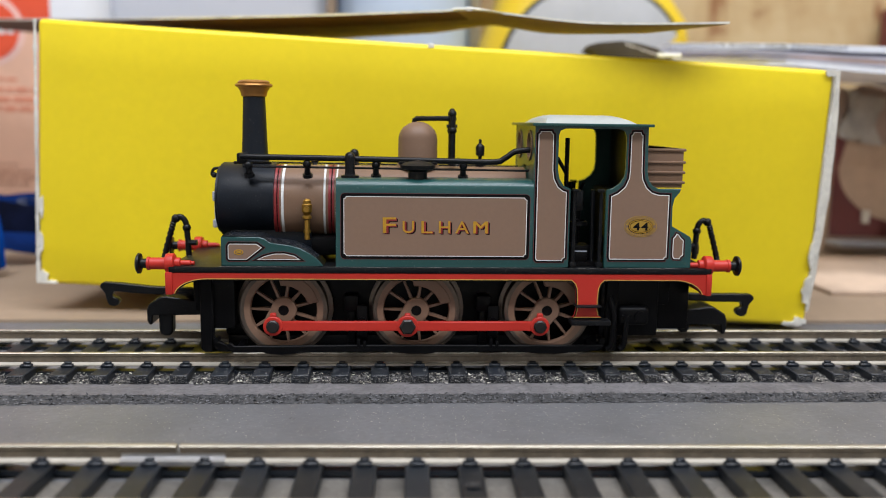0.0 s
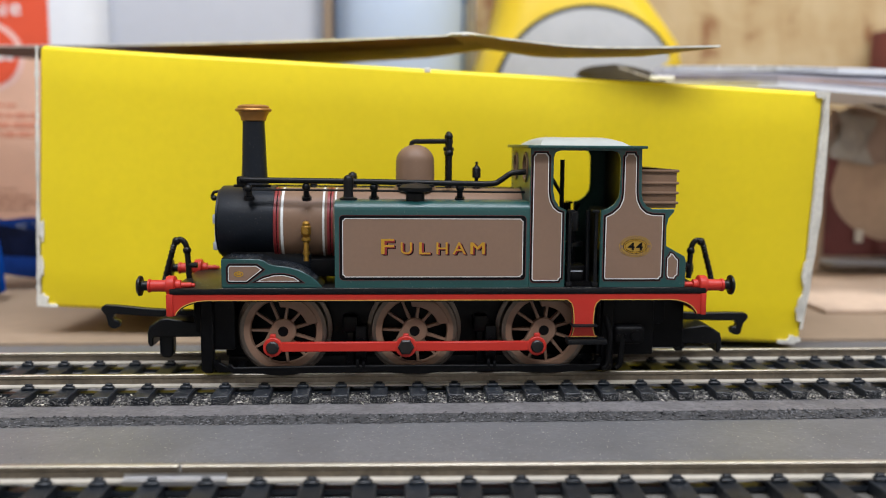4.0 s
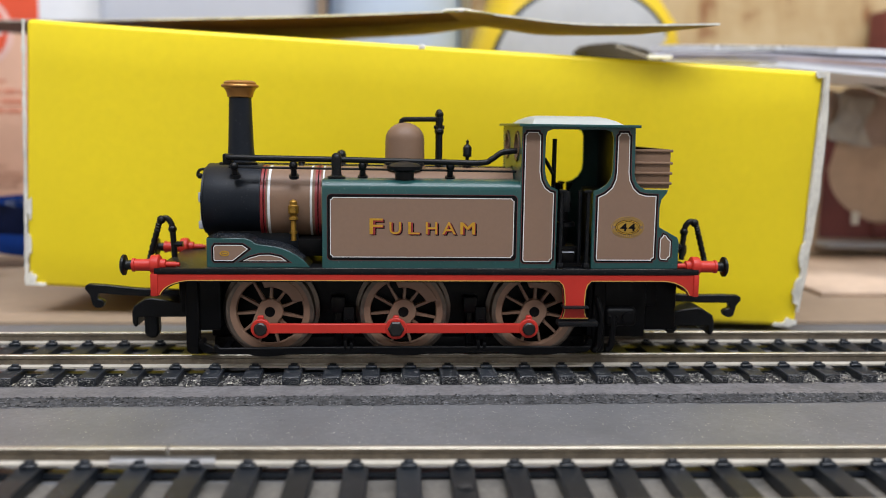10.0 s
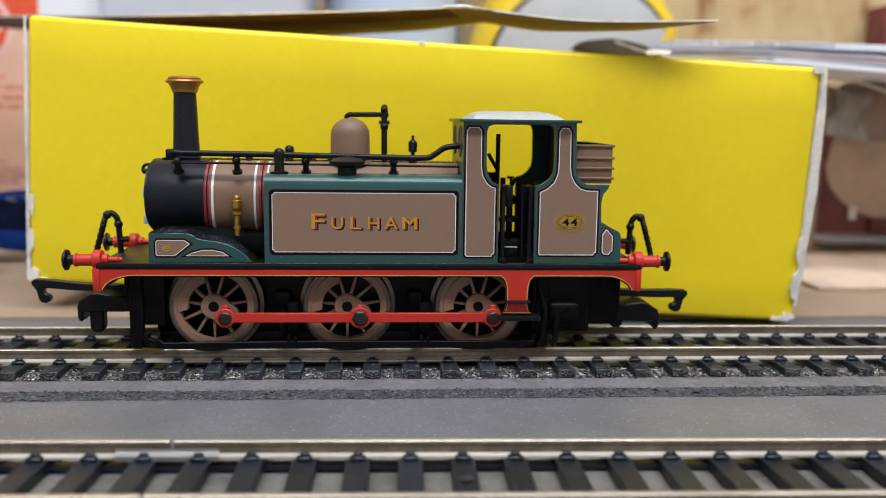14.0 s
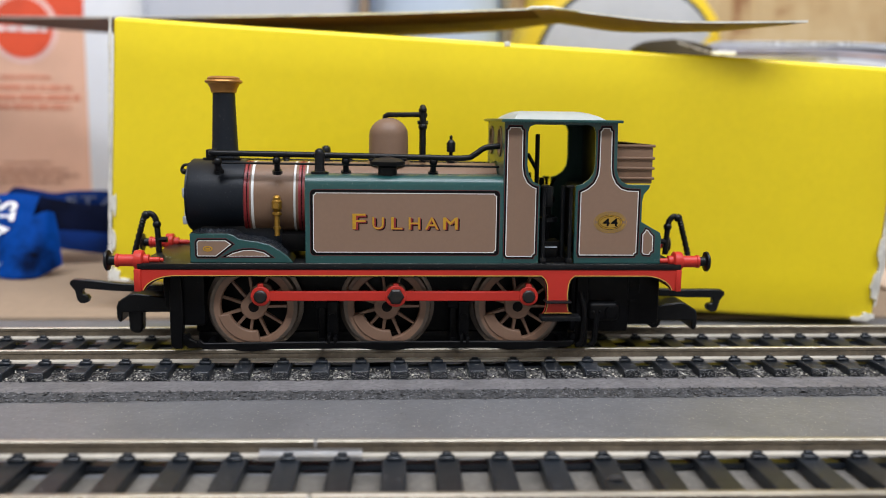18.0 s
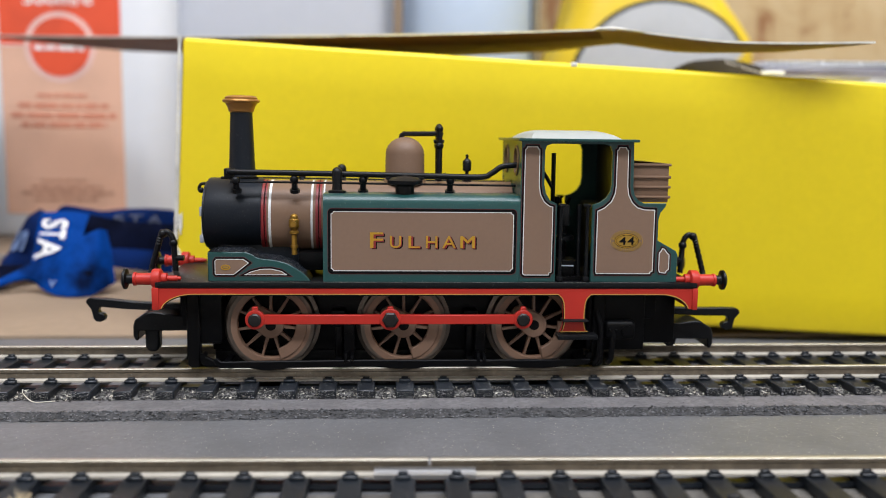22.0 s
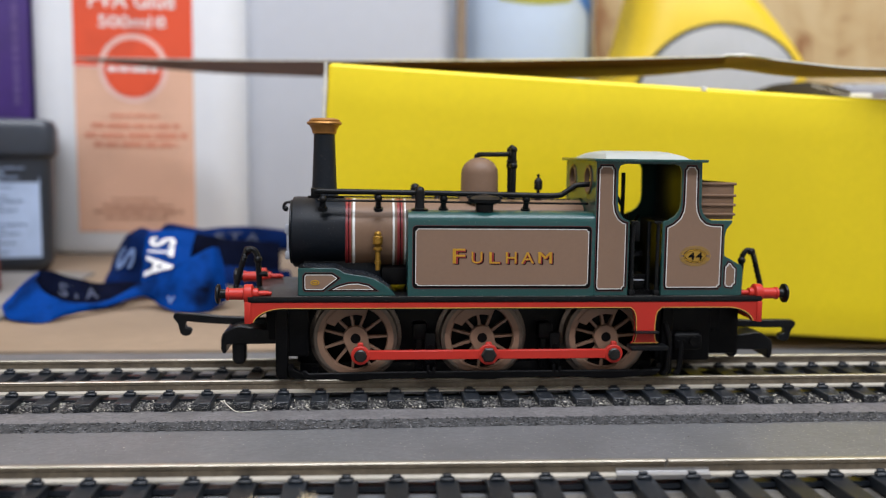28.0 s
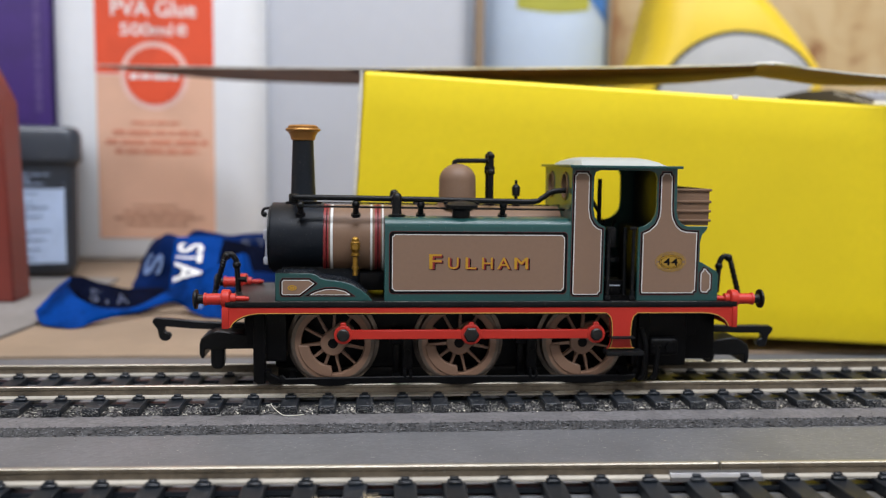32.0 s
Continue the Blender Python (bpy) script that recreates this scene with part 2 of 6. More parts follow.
# navy reverse, darkened further for the shade among the folds
RIBBONINSHADE = mat("navy_inside_with_shade", (0.0008, 0.0026, 0.014), 0.8, grain=900, vary=0.3, stain=140, stains=0.3, bump=0.08, spec=0.06)
YPLASTIC = mat("yellow_bottle_plastic", (0.70, 0.49, 0.014), 0.46, grain=200, vary=0.03, stain=20, stains=0.05)
DISCWHITE = mat("white_round_label", (0.46, 0.47, 0.475), 0.5, grain=300, vary=0.04, stains=0.05)
DARKTRIM = mat("dark_label_border", (0.014, 0.017, 0.02), 0.5, grain=1200, vary=0.2)
LABELGREEN = mat("yellow_green_label", (0.42, 0.42, 0.06), 0.5, vary=0.06, stain=40, stains=0.1)
LABELBLUE = mat("blue_label", (0.06, 0.22, 0.62), 0.45, vary=0.05, stain=40)
DARKBLUE = mat("dark_blue_plastic", (0.03, 0.09, 0.22), 0.4, vary=0.06, stain=40)
MAROON = mat("maroon_painted_wood", (0.165, 0.025, 0.017), 0.45, grain=300, vary=0.08, stain=25, stains=0.12)
GREYWOOD = mat("weathered_grey_board", (0.22, 0.205, 0.19), 0.7, grain=400, vary=0.12, stain=40, stains=0.15)
TAPE = mat("clear_parcel_tape", (0.42, 0.40, 0.36), 0.2, grain=150, vary=0.15, stain=60, stains=0.15)
# pale colours of the unseen room shell, set bright for bounce light
BOUNCEWHITE = mat("bounce_white", (0.80, 0.79, 0.77), 0.8, grain=60, vary=0.04, stain=4, stains=0.05)
FLOORM = mat("bounce_floor_grey", (0.32, 0.31, 0.30), 0.8, grain=40, vary=0.12, stain=4, stains=0.12)
FIBRE = mat("pale_scenic_fibre", (0.62, 0.50, 0.32), 0.85, grain=900, vary=0.15)


def osb_material():
    m = bpy.data.materials.new("oriented_strand_board")
    m.use_nodes = True
    n, l = m.node_tree.nodes, m.node_tree.links
    b = n["Principled BSDF"]
    b.inputs["Roughness"].default_value = 0.62
    tc = n.new("ShaderNodeTexCoord")
    wob = n.new("ShaderNodeTexNoise")
    wob.inputs["Scale"].default_value = 14
    l.new(tc.outputs["Object"], wob.inputs["Vector"])
    add = n.new("ShaderNodeMix")
    add.data_type = "VECTOR"
    add.inputs[0].default_value = 0.06
    l.new(tc.outputs["Object"], add.inputs[4])
    l.new(wob.outputs["Color"], add.inputs[5])
    cols = []
    for sx, sz, rot in ((95, 22, 0.25), (26, 70, -0.35)):
        mp = n.new("ShaderNodeMapping")
        mp.inputs["Scale"].default_value, mp.inputs["Rotation"].default_value = (sx, 1, sz), (0, rot, 0)
        l.new(add.outputs[1], mp.inputs["Vector"])
        v = n.new("ShaderNodeTexNoise")
        v.inputs["Scale"].default_value, v.inputs["Detail"].default_value, v.inputs["Roughness"].default_value = 0.9, 5, 0.6
        l.new(mp.outputs[0], v.inputs["Vector"])
        cols.append(v)
    bw = n.new("ShaderNodeMath")
    bw.operation = "MULTIPLY_ADD"
    l.new(cols[0].outputs[0], bw.inputs[0])
    bw.inputs[1].default_value = 0.55
    half = n.new("ShaderNodeMath")
    half.operation = "MULTIPLY"
    half.inputs[1].default_value = 0.45
    l.new(cols[1].outputs[0], half.inputs[0])
    l.new(half.outputs[0], bw.inputs[2])
    r = n.new("ShaderNodeValToRGB")
    e = r.color_ramp.elements
    e[0].position, e[0].color = 0.37, (0.27, 0.13, 0.05, 1)
    e[1].position, e[1].color = 0.58, (0.53, 0.40, 0.215, 1)
    k = e.new(0.43)
    k.color = (0.45, 0.315, 0.15, 1)
    l.new(bw.outputs[0], r.inputs[0])
    l.new(r.outputs[0], b.inputs["Base Color"])
    bp = n.new("ShaderNodeBump")
    bp.inputs["Strength"].default_value, bp.inputs["Distance"].default_value = 0.4, 0.0006
    l.new(bw.outputs[0], bp.inputs["Height"])
    l.new(bp.outputs[0], b.inputs["Normal"])
    return m


OSB = osb_material()


# ---- building helpers, in millimetres ----
def part(name, bm, material, parent=None, label="", sharp=38, flip=True):
    """Links a bmesh as one mesh object, scaled from millimetres to metres."""
    bm.normal_update()
    if flip:
        bmesh.ops.recalc_face_normals(bm, faces=bm.faces[:])
    for v in bm.verts:
        v.co *= 0.001
    for e in bm.edges:
        if len(e.link_faces) == 2 and e.calc_face_angle(0) > radians(sharp):
            e.smooth = False
    for f in bm.faces:
        f.smooth = True
    me = bpy.data.meshes.new(name)
    bm.to_mesh(me)
    bm.free()
    for m in material if isinstance(material, (list, tuple)) else (material,):
        me.materials.append(m)
    ob = new(name, me)
    if parent:
        ob.parent = parent
    if label:
        ob["label"] = label
    return ob


def thing(name, label, category, x=0, y=0, z=0, rx=0, ry=0, rz=0, group="", kind=""):
    ob = new(name)
    ob.matrix_basis = pose(x / 1000, y / 1000, z / 1000, rx, ry, rz)
    ob.empty_display_size = 0.01
    return tagged(ob, label, category, group, kind)


def bevel(bm, off, seg=2, angle=30):
    es = [e for e in bm.edges if len(e.link_faces) == 2 and e.calc_face_angle(0) > radians(angle)]
    bmesh.ops.bevel(bm, geom=es, offset=off, segments=seg, affect="EDGES", profile=0.5)
    return bm


def box(bm, x0, x1, y0, y1, z0, z1, bev=0.0, seg=2):
    b = bmesh.new()
    bmesh.ops.create_cube(b, size=1)
    for v in b.verts:
        v.co = Vector(((x0 + x1) / 2 + v.co.x * (x1 - x0), (y0 + y1) / 2 + v.co.y * (y1 - y0), (z0 + z1) / 2 + v.co.z * (z1 - z0)))
    if bev:
        bevel(b, bev, seg)
    return join(bm, b)


def join(bm, b, m=None):
    if m:
        bmesh.ops.transform(b, matrix=m, verts=b.verts[:])
    me = bpy.data.meshes.new("tmp")
    b.to_mesh(me)
    b.free()
    bm.from_mesh(me)
    bpy.data.meshes.remove(me)
    return bm


def sweep(bm, rings, closed_ends=True, loop=False):
    """Skin a list of rings of points, each ring closed."""
    vs = [[bm.verts.new(p) for p in r] for r in rings]
    pairs = list(zip(vs, vs[1:])) + ([(vs[-1], vs[0])] if loop else [])
    for a, b in pairs:
        k = len(a)
        for i in range(k):
            j = (i + 1) % k
            bm.faces.new((a[i], a[j], b[j], b[i]))
    if closed_ends and not loop:
        bm.faces.new(vs[0][::-1])
        bm.faces.new(vs[-1])
    return bm


def lathe(bm, profile, centre=(0, 0, 0), axis="z", seg=28, ring_shape=False):
    """A turned body; profile rows are (radius, height along the axis)."""
    rings = []
    for r, h in profile:
        ring = []
        for i in range(seg):
            a = 2 * math.pi * i / seg
            c, s = r * math.cos(a), r * math.sin(a)
            p = {"z": (c, s, h), "y": (c, h, s), "x": (h, c, s)}[axis]
            ring.append(Vector(p) + Vector(centre))
        rings.append(ring)
    return sweep(bm, rings, loop=ring_shape)


def tube(bm, pts, r, seg=10):
    """A round bar along a line of points; r may be one radius or one for each point."""
    pts = [Vector(p) for p in pts]
    rings = []
    side = None
    for i, p in enumerate(pts):
        d = (pts[min(i + 1, len(pts) - 1)] - pts[max(i - 1, 0)]).normalized()
        if side is None:
            side = d.orthogonal().normalized()
        side = (side - d * side.dot(d)).normalized()
        up = d.cross(side)
        rr = r[i] if isinstance(r, (list, tuple)) else r
        rings.append([p + rr * (math.cos(2 * math.pi * k / seg) * side + math.sin(2 * math.pi * k / seg) * up) for k in range(seg)])
    return sweep(bm, rings)


def curve_pts(pts, n=6):
    """A smooth line through the points (Catmull-Rom)."""
    p = [Vector(q) for q in pts]
    p = [p[0] * 2 - p[1]] + p + [p[-1] * 2 - p[-2]]
    out = []
    for a, b, c, d in zip(p, p[1:], p[2:], p[3:]):
        for i in range(n):
            t = i / n
            out.append(0.5 * ((2 * b) + (c - a) * t + (2 * a - 5 * b + 4 * c - d) * t * t + (3 * b - a - 3 * c + d) * t**3))
    out.append(p[-2])
    return out


def extrude(bm, outline, y0, y1, bev=0.0):
    """A plate with an outline in x and z, between two depths."""
    b = bmesh.new()
    lo = [b.verts.new((x, y0, z)) for x, z in outline]
    hi = [b.verts.new((x, y1, z)) for x, z in outline]
    k = len(outline)
    b.faces.new(lo)
    b.faces.new(hi[::-1])
    for i in range(k):
        j = (i + 1) % k
        b.faces.new((lo[j], lo[i], hi[i], hi[j]))
    bmesh.ops.recalc_face_normals(b, faces=b.faces[:])
    if bev:
        bevel(b, bev, 1, 50)
    return join(bm, b)


def turned_area(o):
    return sum(a[0] * b[1] - b[0] * a[1] for a, b in zip(o, o[1:] + o[:1]))


def inset(outline, d):
    """The outline moved inwards by d (outwards if negative)."""
    o = outline if turned_area(outline) > 0 else outline[::-1]
    out = []
    k = len(o)
    for i in range(k):
        a, b, c = Vector(o[i - 1]), Vector(o[i]), Vector(o[(i + 1) % k])
        u, w = (b - a).normalized(), (c - b).normalized()
        n1, n2 = Vector((-u.y, u.x)), Vector((-w.y, w.x))
        m = n1 + n2
        if m.length < 1e-6:
            m = n1
        m.normalize()
        out.append(tuple(b + m * d / max(0.35, m.dot(n1))))
    return out


def lining(bm, outline, d0, d1, y, side=-1):
    """A painted line that follows an outline, between two insets."""
    a, b = inset(outline, d0), inset(outline, d1)
    t = 0.03 * side
    va = [bm.verts.new((x, y, z)) for x, z in a]
    vb = [bm.verts.new((x, y, z)) for x, z in b]
    vc = [bm.verts.new((x, y - t, z)) for x, z in a]
    k = len(a)
    for i in range(k):
        j = (i + 1) % k
        bm.faces.new((va[i], va[j], vb[j], vb[i]))
        bm.faces.new((vc[i], vc[j], va[j], va[i]))
    return bm


def arc(cx, cz, r, a0, a1, n=6):
    return [(cx + r * math.cos(radians(a0 + (a1 - a0) * i / n)), cz + r * math.sin(radians(a0 + (a1 - a0) * i / n))) for i in range(n + 1)]


def notched(x0, x1, z0, z1, r):
    """A rectangle whose corners curve inwards."""
    return arc(x0, z0, r, 90, 0) + arc(x1, z0, r, 180, 90) + arc(x1, z1, r, 270, 180) + arc(x0, z1, r, 360, 270)


def letters(text, size, bold=0.0, depth=0.02):
    """A word as mesh, in mm, lying in x and z and facing -y, its left foot at the origin."""
    cu = bpy.data.curves.new("word", "FONT")
    cu.body, cu.size, cu.offset, cu.extrude, cu.resolution_u = text, size, bold, depth, 3
    ob = new("word", cu)
    bpy.context.view_layer.update()
    me = bpy.data.meshes.new_from_object(ob)
    bpy.data.objects.remove(ob)
    bpy.data.curves.remove(cu)
    b = bmesh.new()
    b.from_mesh(me)
    bpy.data.meshes.remove(me)
    bmesh.ops.rotate(b, verts=b.verts[:], cent=(0, 0, 0), matrix=Euler((radians(90), 0, 0)).to_matrix())
    return b


def fit_to(b, x0, x1, y, z0, z1):
    """Stretch a word into a field."""
    xs, zs = [v.co.x for v in b.verts], [v.co.z for v in b.verts]
    ax, az = min(xs), min(zs)
    kx, kz = (x1 - x0) / (max(xs) - ax), (z1 - z0) / (max(zs) - az)
    for v in b.verts:
        v.co = Vector((x0 + (v.co.x - ax) * kx, y + v.co.y, z0 + (v.co.z - az) * kz))
    return b


# ---- the room ----
def slab(name, x0, x1, y0, y1, z0, z1, material, bev=0.0):
    return tagged(part(name, box(bmesh.new(), x0, x1, y0, y1, z0, z1, bev), material), kind="structure")


tagged(slab("wall_north", -1700, 1700, 312, 330, -950, 1450, OSB), "back wall of pale oriented strand board", "wall")
# added room shell out of view; its pale faces bounce fill light
tagged(slab("wall_south", -1700, 1700, -2020, -2000, -950, 1450, BOUNCEWHITE), "unseen white wall added to bounce light", "wall")
tagged(slab("wall_east", 1700, 1720, -2000, 330, -950, 1450, BOUNCEWHITE), "unseen white wall added to bounce light", "wall")
tagged(slab("wall_west", -1720, -1700, -2000, 330, -950, 1450, BOUNCEWHITE), "unseen white wall added to bounce light", "wall")
tagged(slab("ceiling", -1720, 1720, -2020, 330, 1450, 1470, BOUNCEWHITE), "unseen white ceiling added to bounce light", "ceiling")
tagged(slab("floor", -1720, 1720, -2020, 330, -970, -950, FLOORM), "unseen grey floor added to bounce light", "floor")

bench = thing("workbench", "plywood workbench with plain square timber legs", "workbench")
part("top", box(bmesh.new(), -900, 900, -420, 311, -24, -6.0, 0.6), PLY, bench, "pale plywood top")
for lx in (-850, 800):
    for ly in (-400, 240):
        part("leg", box(bmesh.new(), lx, lx + 50, ly, ly + 50, -950, -24, 1.5), PLY, bench)

tagged(part("plywood_board", box(bmesh.new(), -900, 900, 36.2, 311, -6.0, -4.05, 0.3), PLY), "pale plywood board with smooth clear grain", "board", kind="structure")

# the grey strip on which the tracks lie, a thin board sunk into the top
gb = bmesh.new()
nx, ny = 80, 30
grid = [[gb.verts.new((-420 + 840 * i / nx, -330 + 366 * j / ny, -4.0 + 0.10 * noise.noise((i * 0.4, j * 0.5, 3)))) for j in range(ny + 1)] for i in range(nx + 1)]
for i in range(nx):
    for j in range(ny):
        gb.faces.new((grid[i][j], grid[i + 1][j], grid[i + 1][j + 1], grid[i][j + 1]))
ext = bmesh.ops.extrude_face_region(gb, geom=gb.faces[:])
for v in [g for g in ext["geom"] if isinstance(g, bmesh.types.BMVert)]:
    v.co.z = -5.05
GROUND_Z = -4.9
grey = part("grey_trackbed_board", gb, GREY)
grey.location.z = -0.0009
tagged(grey, "thin grey painted board flecked with dust under the tracks", "trackbed", kind="structure")


strip = part("sanded_strip", box(bmesh.new(), -420, 420, -329, -55.6, -5.4, -4.78, 0.1), SAND)
tagged(strip, "pale grey sanded strip under the near track", "trackbed", kind="structure")


def underlay(y0, y1, z0, z1, x0=-330, x1=260):
    """A foam strip with a ragged cut edge towards the front."""
    b = bmesh.new()
    n = 1180
    rnd = random.Random(5)
    rows = []
    for i in range(n + 1):
        x = x0 + (x1 - x0) * i / n
        w = noise.noise((x * 0.05, 1, 0)) * 0.5 + noise.noise((x * 0.9, 2, 0)) * 0.28
        g = lambda k, f: noise.noise((x * f, k, 0.3))
        r = [(x, y0 - 2.1 + 0.5 * g(1, 0.6), z0)]
        for k, (dy, dz) in enumerate(((-1.85, 0.16), (-1.5, 0.34), (-1.15, 0.5), (-0.8, 0.66), (-0.4, 0.80))):
            r.append((x + rnd.uniform(-0.15, 0.15), y0 + dy + 0.55 * g(2 + k, 1.7) + 0.3 * w + rnd.uniform(-0.2, 0.2), z0 + dz + 0.26 * g(9 + k, 1.9) + rnd.uniform(-0.10, 0.10)))
        r += [(x, y0 + 0.5 * w + rnd.uniform(-0.12, 0.12), z1 + rnd.uniform(-0.03, 0.03)), (x, y1, z1), (x, y1 + 0.8, z0)]
        rows.append([b.verts.new(p) for p in r])
    for a, c in zip(rows, rows[1:]):
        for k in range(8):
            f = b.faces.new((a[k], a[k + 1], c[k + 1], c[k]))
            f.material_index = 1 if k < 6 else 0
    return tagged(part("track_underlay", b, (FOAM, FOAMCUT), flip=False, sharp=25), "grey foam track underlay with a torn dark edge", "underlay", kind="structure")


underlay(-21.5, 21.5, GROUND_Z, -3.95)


# ---- tracks ----
RAIL_PROFILE = [(-1.05, -2.3), (-1.05, -2.0), (-0.32, -1.72), (-0.32, -0.75), (-0.46, -0.6), (-0.46, -0.10), (-0.36, 0.0), (0.36, 0.0), (0.46, -0.10), (0.46, -0.6), (0.32, -0.75), (0.32, -1.72), (1.05, -2.0), (1.05, -2.3)]


def rail(parent, y, x0, x1):
    b = bmesh.new()
    n = max(1, int((x1 - x0) / 20))
    rings = [[b.verts.new((x0 + (x1 - x0) * i / n, y + u, w)) for u, w in RAIL_PROFILE] for i in range(n + 1)]
    k = len(RAIL_PROFILE)
    for a, c in zip(rings, rings[1:]):
        for i in range(k):
            f = b.faces.new((a[i], a[(i + 1) % k], c[(i + 1) % k], c[i]))
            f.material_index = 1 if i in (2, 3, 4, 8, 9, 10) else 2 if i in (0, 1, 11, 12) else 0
    b.faces.new(rings[0])
    b.faces.new(rings[-1][::-1])
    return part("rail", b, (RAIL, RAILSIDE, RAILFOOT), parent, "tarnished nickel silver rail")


def sleeper_mesh():
    b = box(bmesh.new(), -1.6, 1.6, -15.3, 15.3, -4.05, -2.38, 0.16, 1)
    for s in (-1, 1):
        for side in (-1, 1):
            y = s * 8.7 + side * 1.3
            box(b, -1.05, 1.05, y - 0.6, y + 0.6, -2.4, -1.80, 0.16, 1)
            box(b, -0.62, 0.62, y - side * 0.4 - 0.35, y - side * 0.4 + 0.35, -1.85, -1.46, 0.12, 1)
        # plastic web between the sleepers, under the rail
        box(b, 1.55, 5.5, s * 8.7 - 0.9, s * 8.7 + 0.9, -4.0, -3.3)
    return b


def track(y, z, rz, x0, x1, phase, joints):
    t = thing("railway_track", "model railway track of dull rails on black plastic sleepers", "track", 0, y, z, 0, 0, rz)
    for s in (-1, 1):
        cuts = [x0] + sorted(j for j, side in joints if side == s) + [x1]
        for a, c in zip(cuts, cuts[1:]):
            rail(t, s * 8.7, a + 0.22, c - 0.22)
    first = None
    k = math.ceil((x0 - phase) / 7.03)
    while phase + k * 7.03 < x1:
        x = phase + k * 7.03
        k += 1
        if first is None:
            first = part("sleeper", sleeper_mesh(), SLEEPER, t)
            ob = first
        else:
            ob = new("sleeper", first.data)
            ob.parent = t
        ob.matrix_basis = pose(x / 1000 + random.uniform(-1, 1) * 6e-5, 0, 0, 0, 0, random.uniform(-0.5, 0.5))
    for j, s in joints:
        b = bmesh.new()
        y = s * 8.7
        for side in (-1, 1):
            prof = [(-1.28, -2.42), (-1.28, -1.86), (-0.42, -1.5), (-0.38, -1.1), (-0.30, -1.1), (-0.34, -1.62), (-1.1, -1.98), (-1.1, -2.42)]
            sweep(b, [[(j + e, y - side * u, w) for u, w in prof] for e in (-7.4, 6.2)])
        box(b, j - 7.4, j + 6.2, y - 1.25, y + 1.25, -2.52, -2.36)
        part("rail_joiner", b, JOINER, t, "shiny folded metal rail joiner")
    return t


track(0, 0, 0, -330, 260, -68.16 + 7.03 * 10, [])
track(-63.4, -0.45, -1.25, -330, 260, -48.5 + 7.03 * 7, [(-30.9, 1), (-29.9, -1)])


# ---- crumbs and dust ----
def specks(name, label, material, n, seed, place, r0, r1, stretch=1.0):
    rnd = random.Random(seed)
    vs, fs = [], []
    for _ in range(n):
        x, y, z = place(rnd)
        r = rnd.uniform(r0, r1)
        k = len(vs)
        q = Euler((rnd.uniform(0, 6), rnd.uniform(0, 6), rnd.uniform(0, 6))).to_matrix()
        for p in ((1, 0, 0), (-0.7, 0.8, 0), (-0.5, -0.7, 0.3), (0.1, 0.1, 0.9), (0, 0, -0.7)):
            w = q @ Vector((p[0] * stretch, p[1] / stretch, p[2])) * r * rnd.uniform(0.6, 1.2)
            vs.append(((x + w.x) / 1000, (y + w.y) / 1000, (z + abs(w.z) * 0.6) / 1000))
        fs += [(k, k + 1, k + 3), (k + 1, k + 2, k + 3), (k + 2, k, k + 3), (k + 1, k, k + 4), (k + 2, k + 1, k + 4), (k, k + 2, k + 4)]
    me = bpy.data.meshes.new(name)
    me.from_pydata(vs, [], fs)
    me.materials.append(material)
    return tagged(new(name, me), label, "debris", kind="stuff")


def on_sleeper_ends(r):
    x = -68.16 + 7.03 * r.randint(-36, 46) + r.uniform(-1.5, 1.5)
    if r.random() < 0.78:
        return x, -15.35 - abs(r.gauss(0, 0.25)), r.uniform(-3.9, -2.5)
    return x, r.uniform(-15.2, -11.2), -2.37


def between_sleepers(r):
    x = -68.16 + 7.03 * (r.randint(-36, 46) + 0.5) + r.uniform(-2.2, 2.2)
    y = r.uniform(-14.9, -9.6) if r.random() < 0.8 else -14.5 - abs(r.gauss(0, 0.6))
    return x, y, -3.93 + (0.35 if y > -12 else 0.12) * r.random()


def beyond_rail(r):
    return r.uniform(-320, 250), r.uniform(-9.0, 15), -3.93


def on_board(r):
    x = r.gauss(10, 55) if r.random() < 0.7 else r.uniform(-250, 150)
    return x, r.uniform(-53, -21.5), GROUND_Z + 0.08


specks("ballast_crumbs", "grey and pale ballast crumbs stuck round the sleepers", CRUMB, 4200, 1, on_sleeper_ends, 0.06, 0.20, 1.4)
specks("ballast_crumbs", "dull grey dust caked on the sleeper ends", CRUMBGREY, 7000, 14, on_sleeper_ends, 0.07, 0.22, 1.3)
specks("ballast_crumbs", "loose grey ballast crumbs between the sleepers", CRUMB, 6500, 2, between_sleepers, 0.14, 0.44, 1.5)
# partly real grit, partly dark colour for the shade in the gaps
specks("dark_crumbs", "dark crumbs that also stand in for shade between the sleepers", DARKCRUMB, 14000, 12, between_sleepers, 0.16, 0.46)
specks("ballast_crumbs", "loose ballast crumbs between the rails", DARKCRUMB, 3000, 3, beyond_rail, 0.08, 0.3)
def on_torn_edge(r):
    u = r.random()
    return r.uniform(-320, 250), -23.9 + 2.5 * u + r.gauss(0, 0.12), GROUND_Z + 0.9 * max(0.0, u * 1.2 - 0.2) + r.uniform(-0.05, 0.15)


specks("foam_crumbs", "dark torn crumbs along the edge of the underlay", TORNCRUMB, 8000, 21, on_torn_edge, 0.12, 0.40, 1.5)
# dark specks in place of the shade inside the foam's small pits
specks("foam_crumbs", "dark specks for the shaded pits in the underlay", TORNCRUMB, 1300, 23, lambda r: (r.uniform(-320, 250), r.uniform(-21.3, -15.6), -3.97), 0.06, 0.20)
specks("foam_crumbs", "grey torn crumbs along the edge of the underlay", CRUMBGREY, 9000, 22, on_torn_edge, 0.10, 0.36, 1.7)
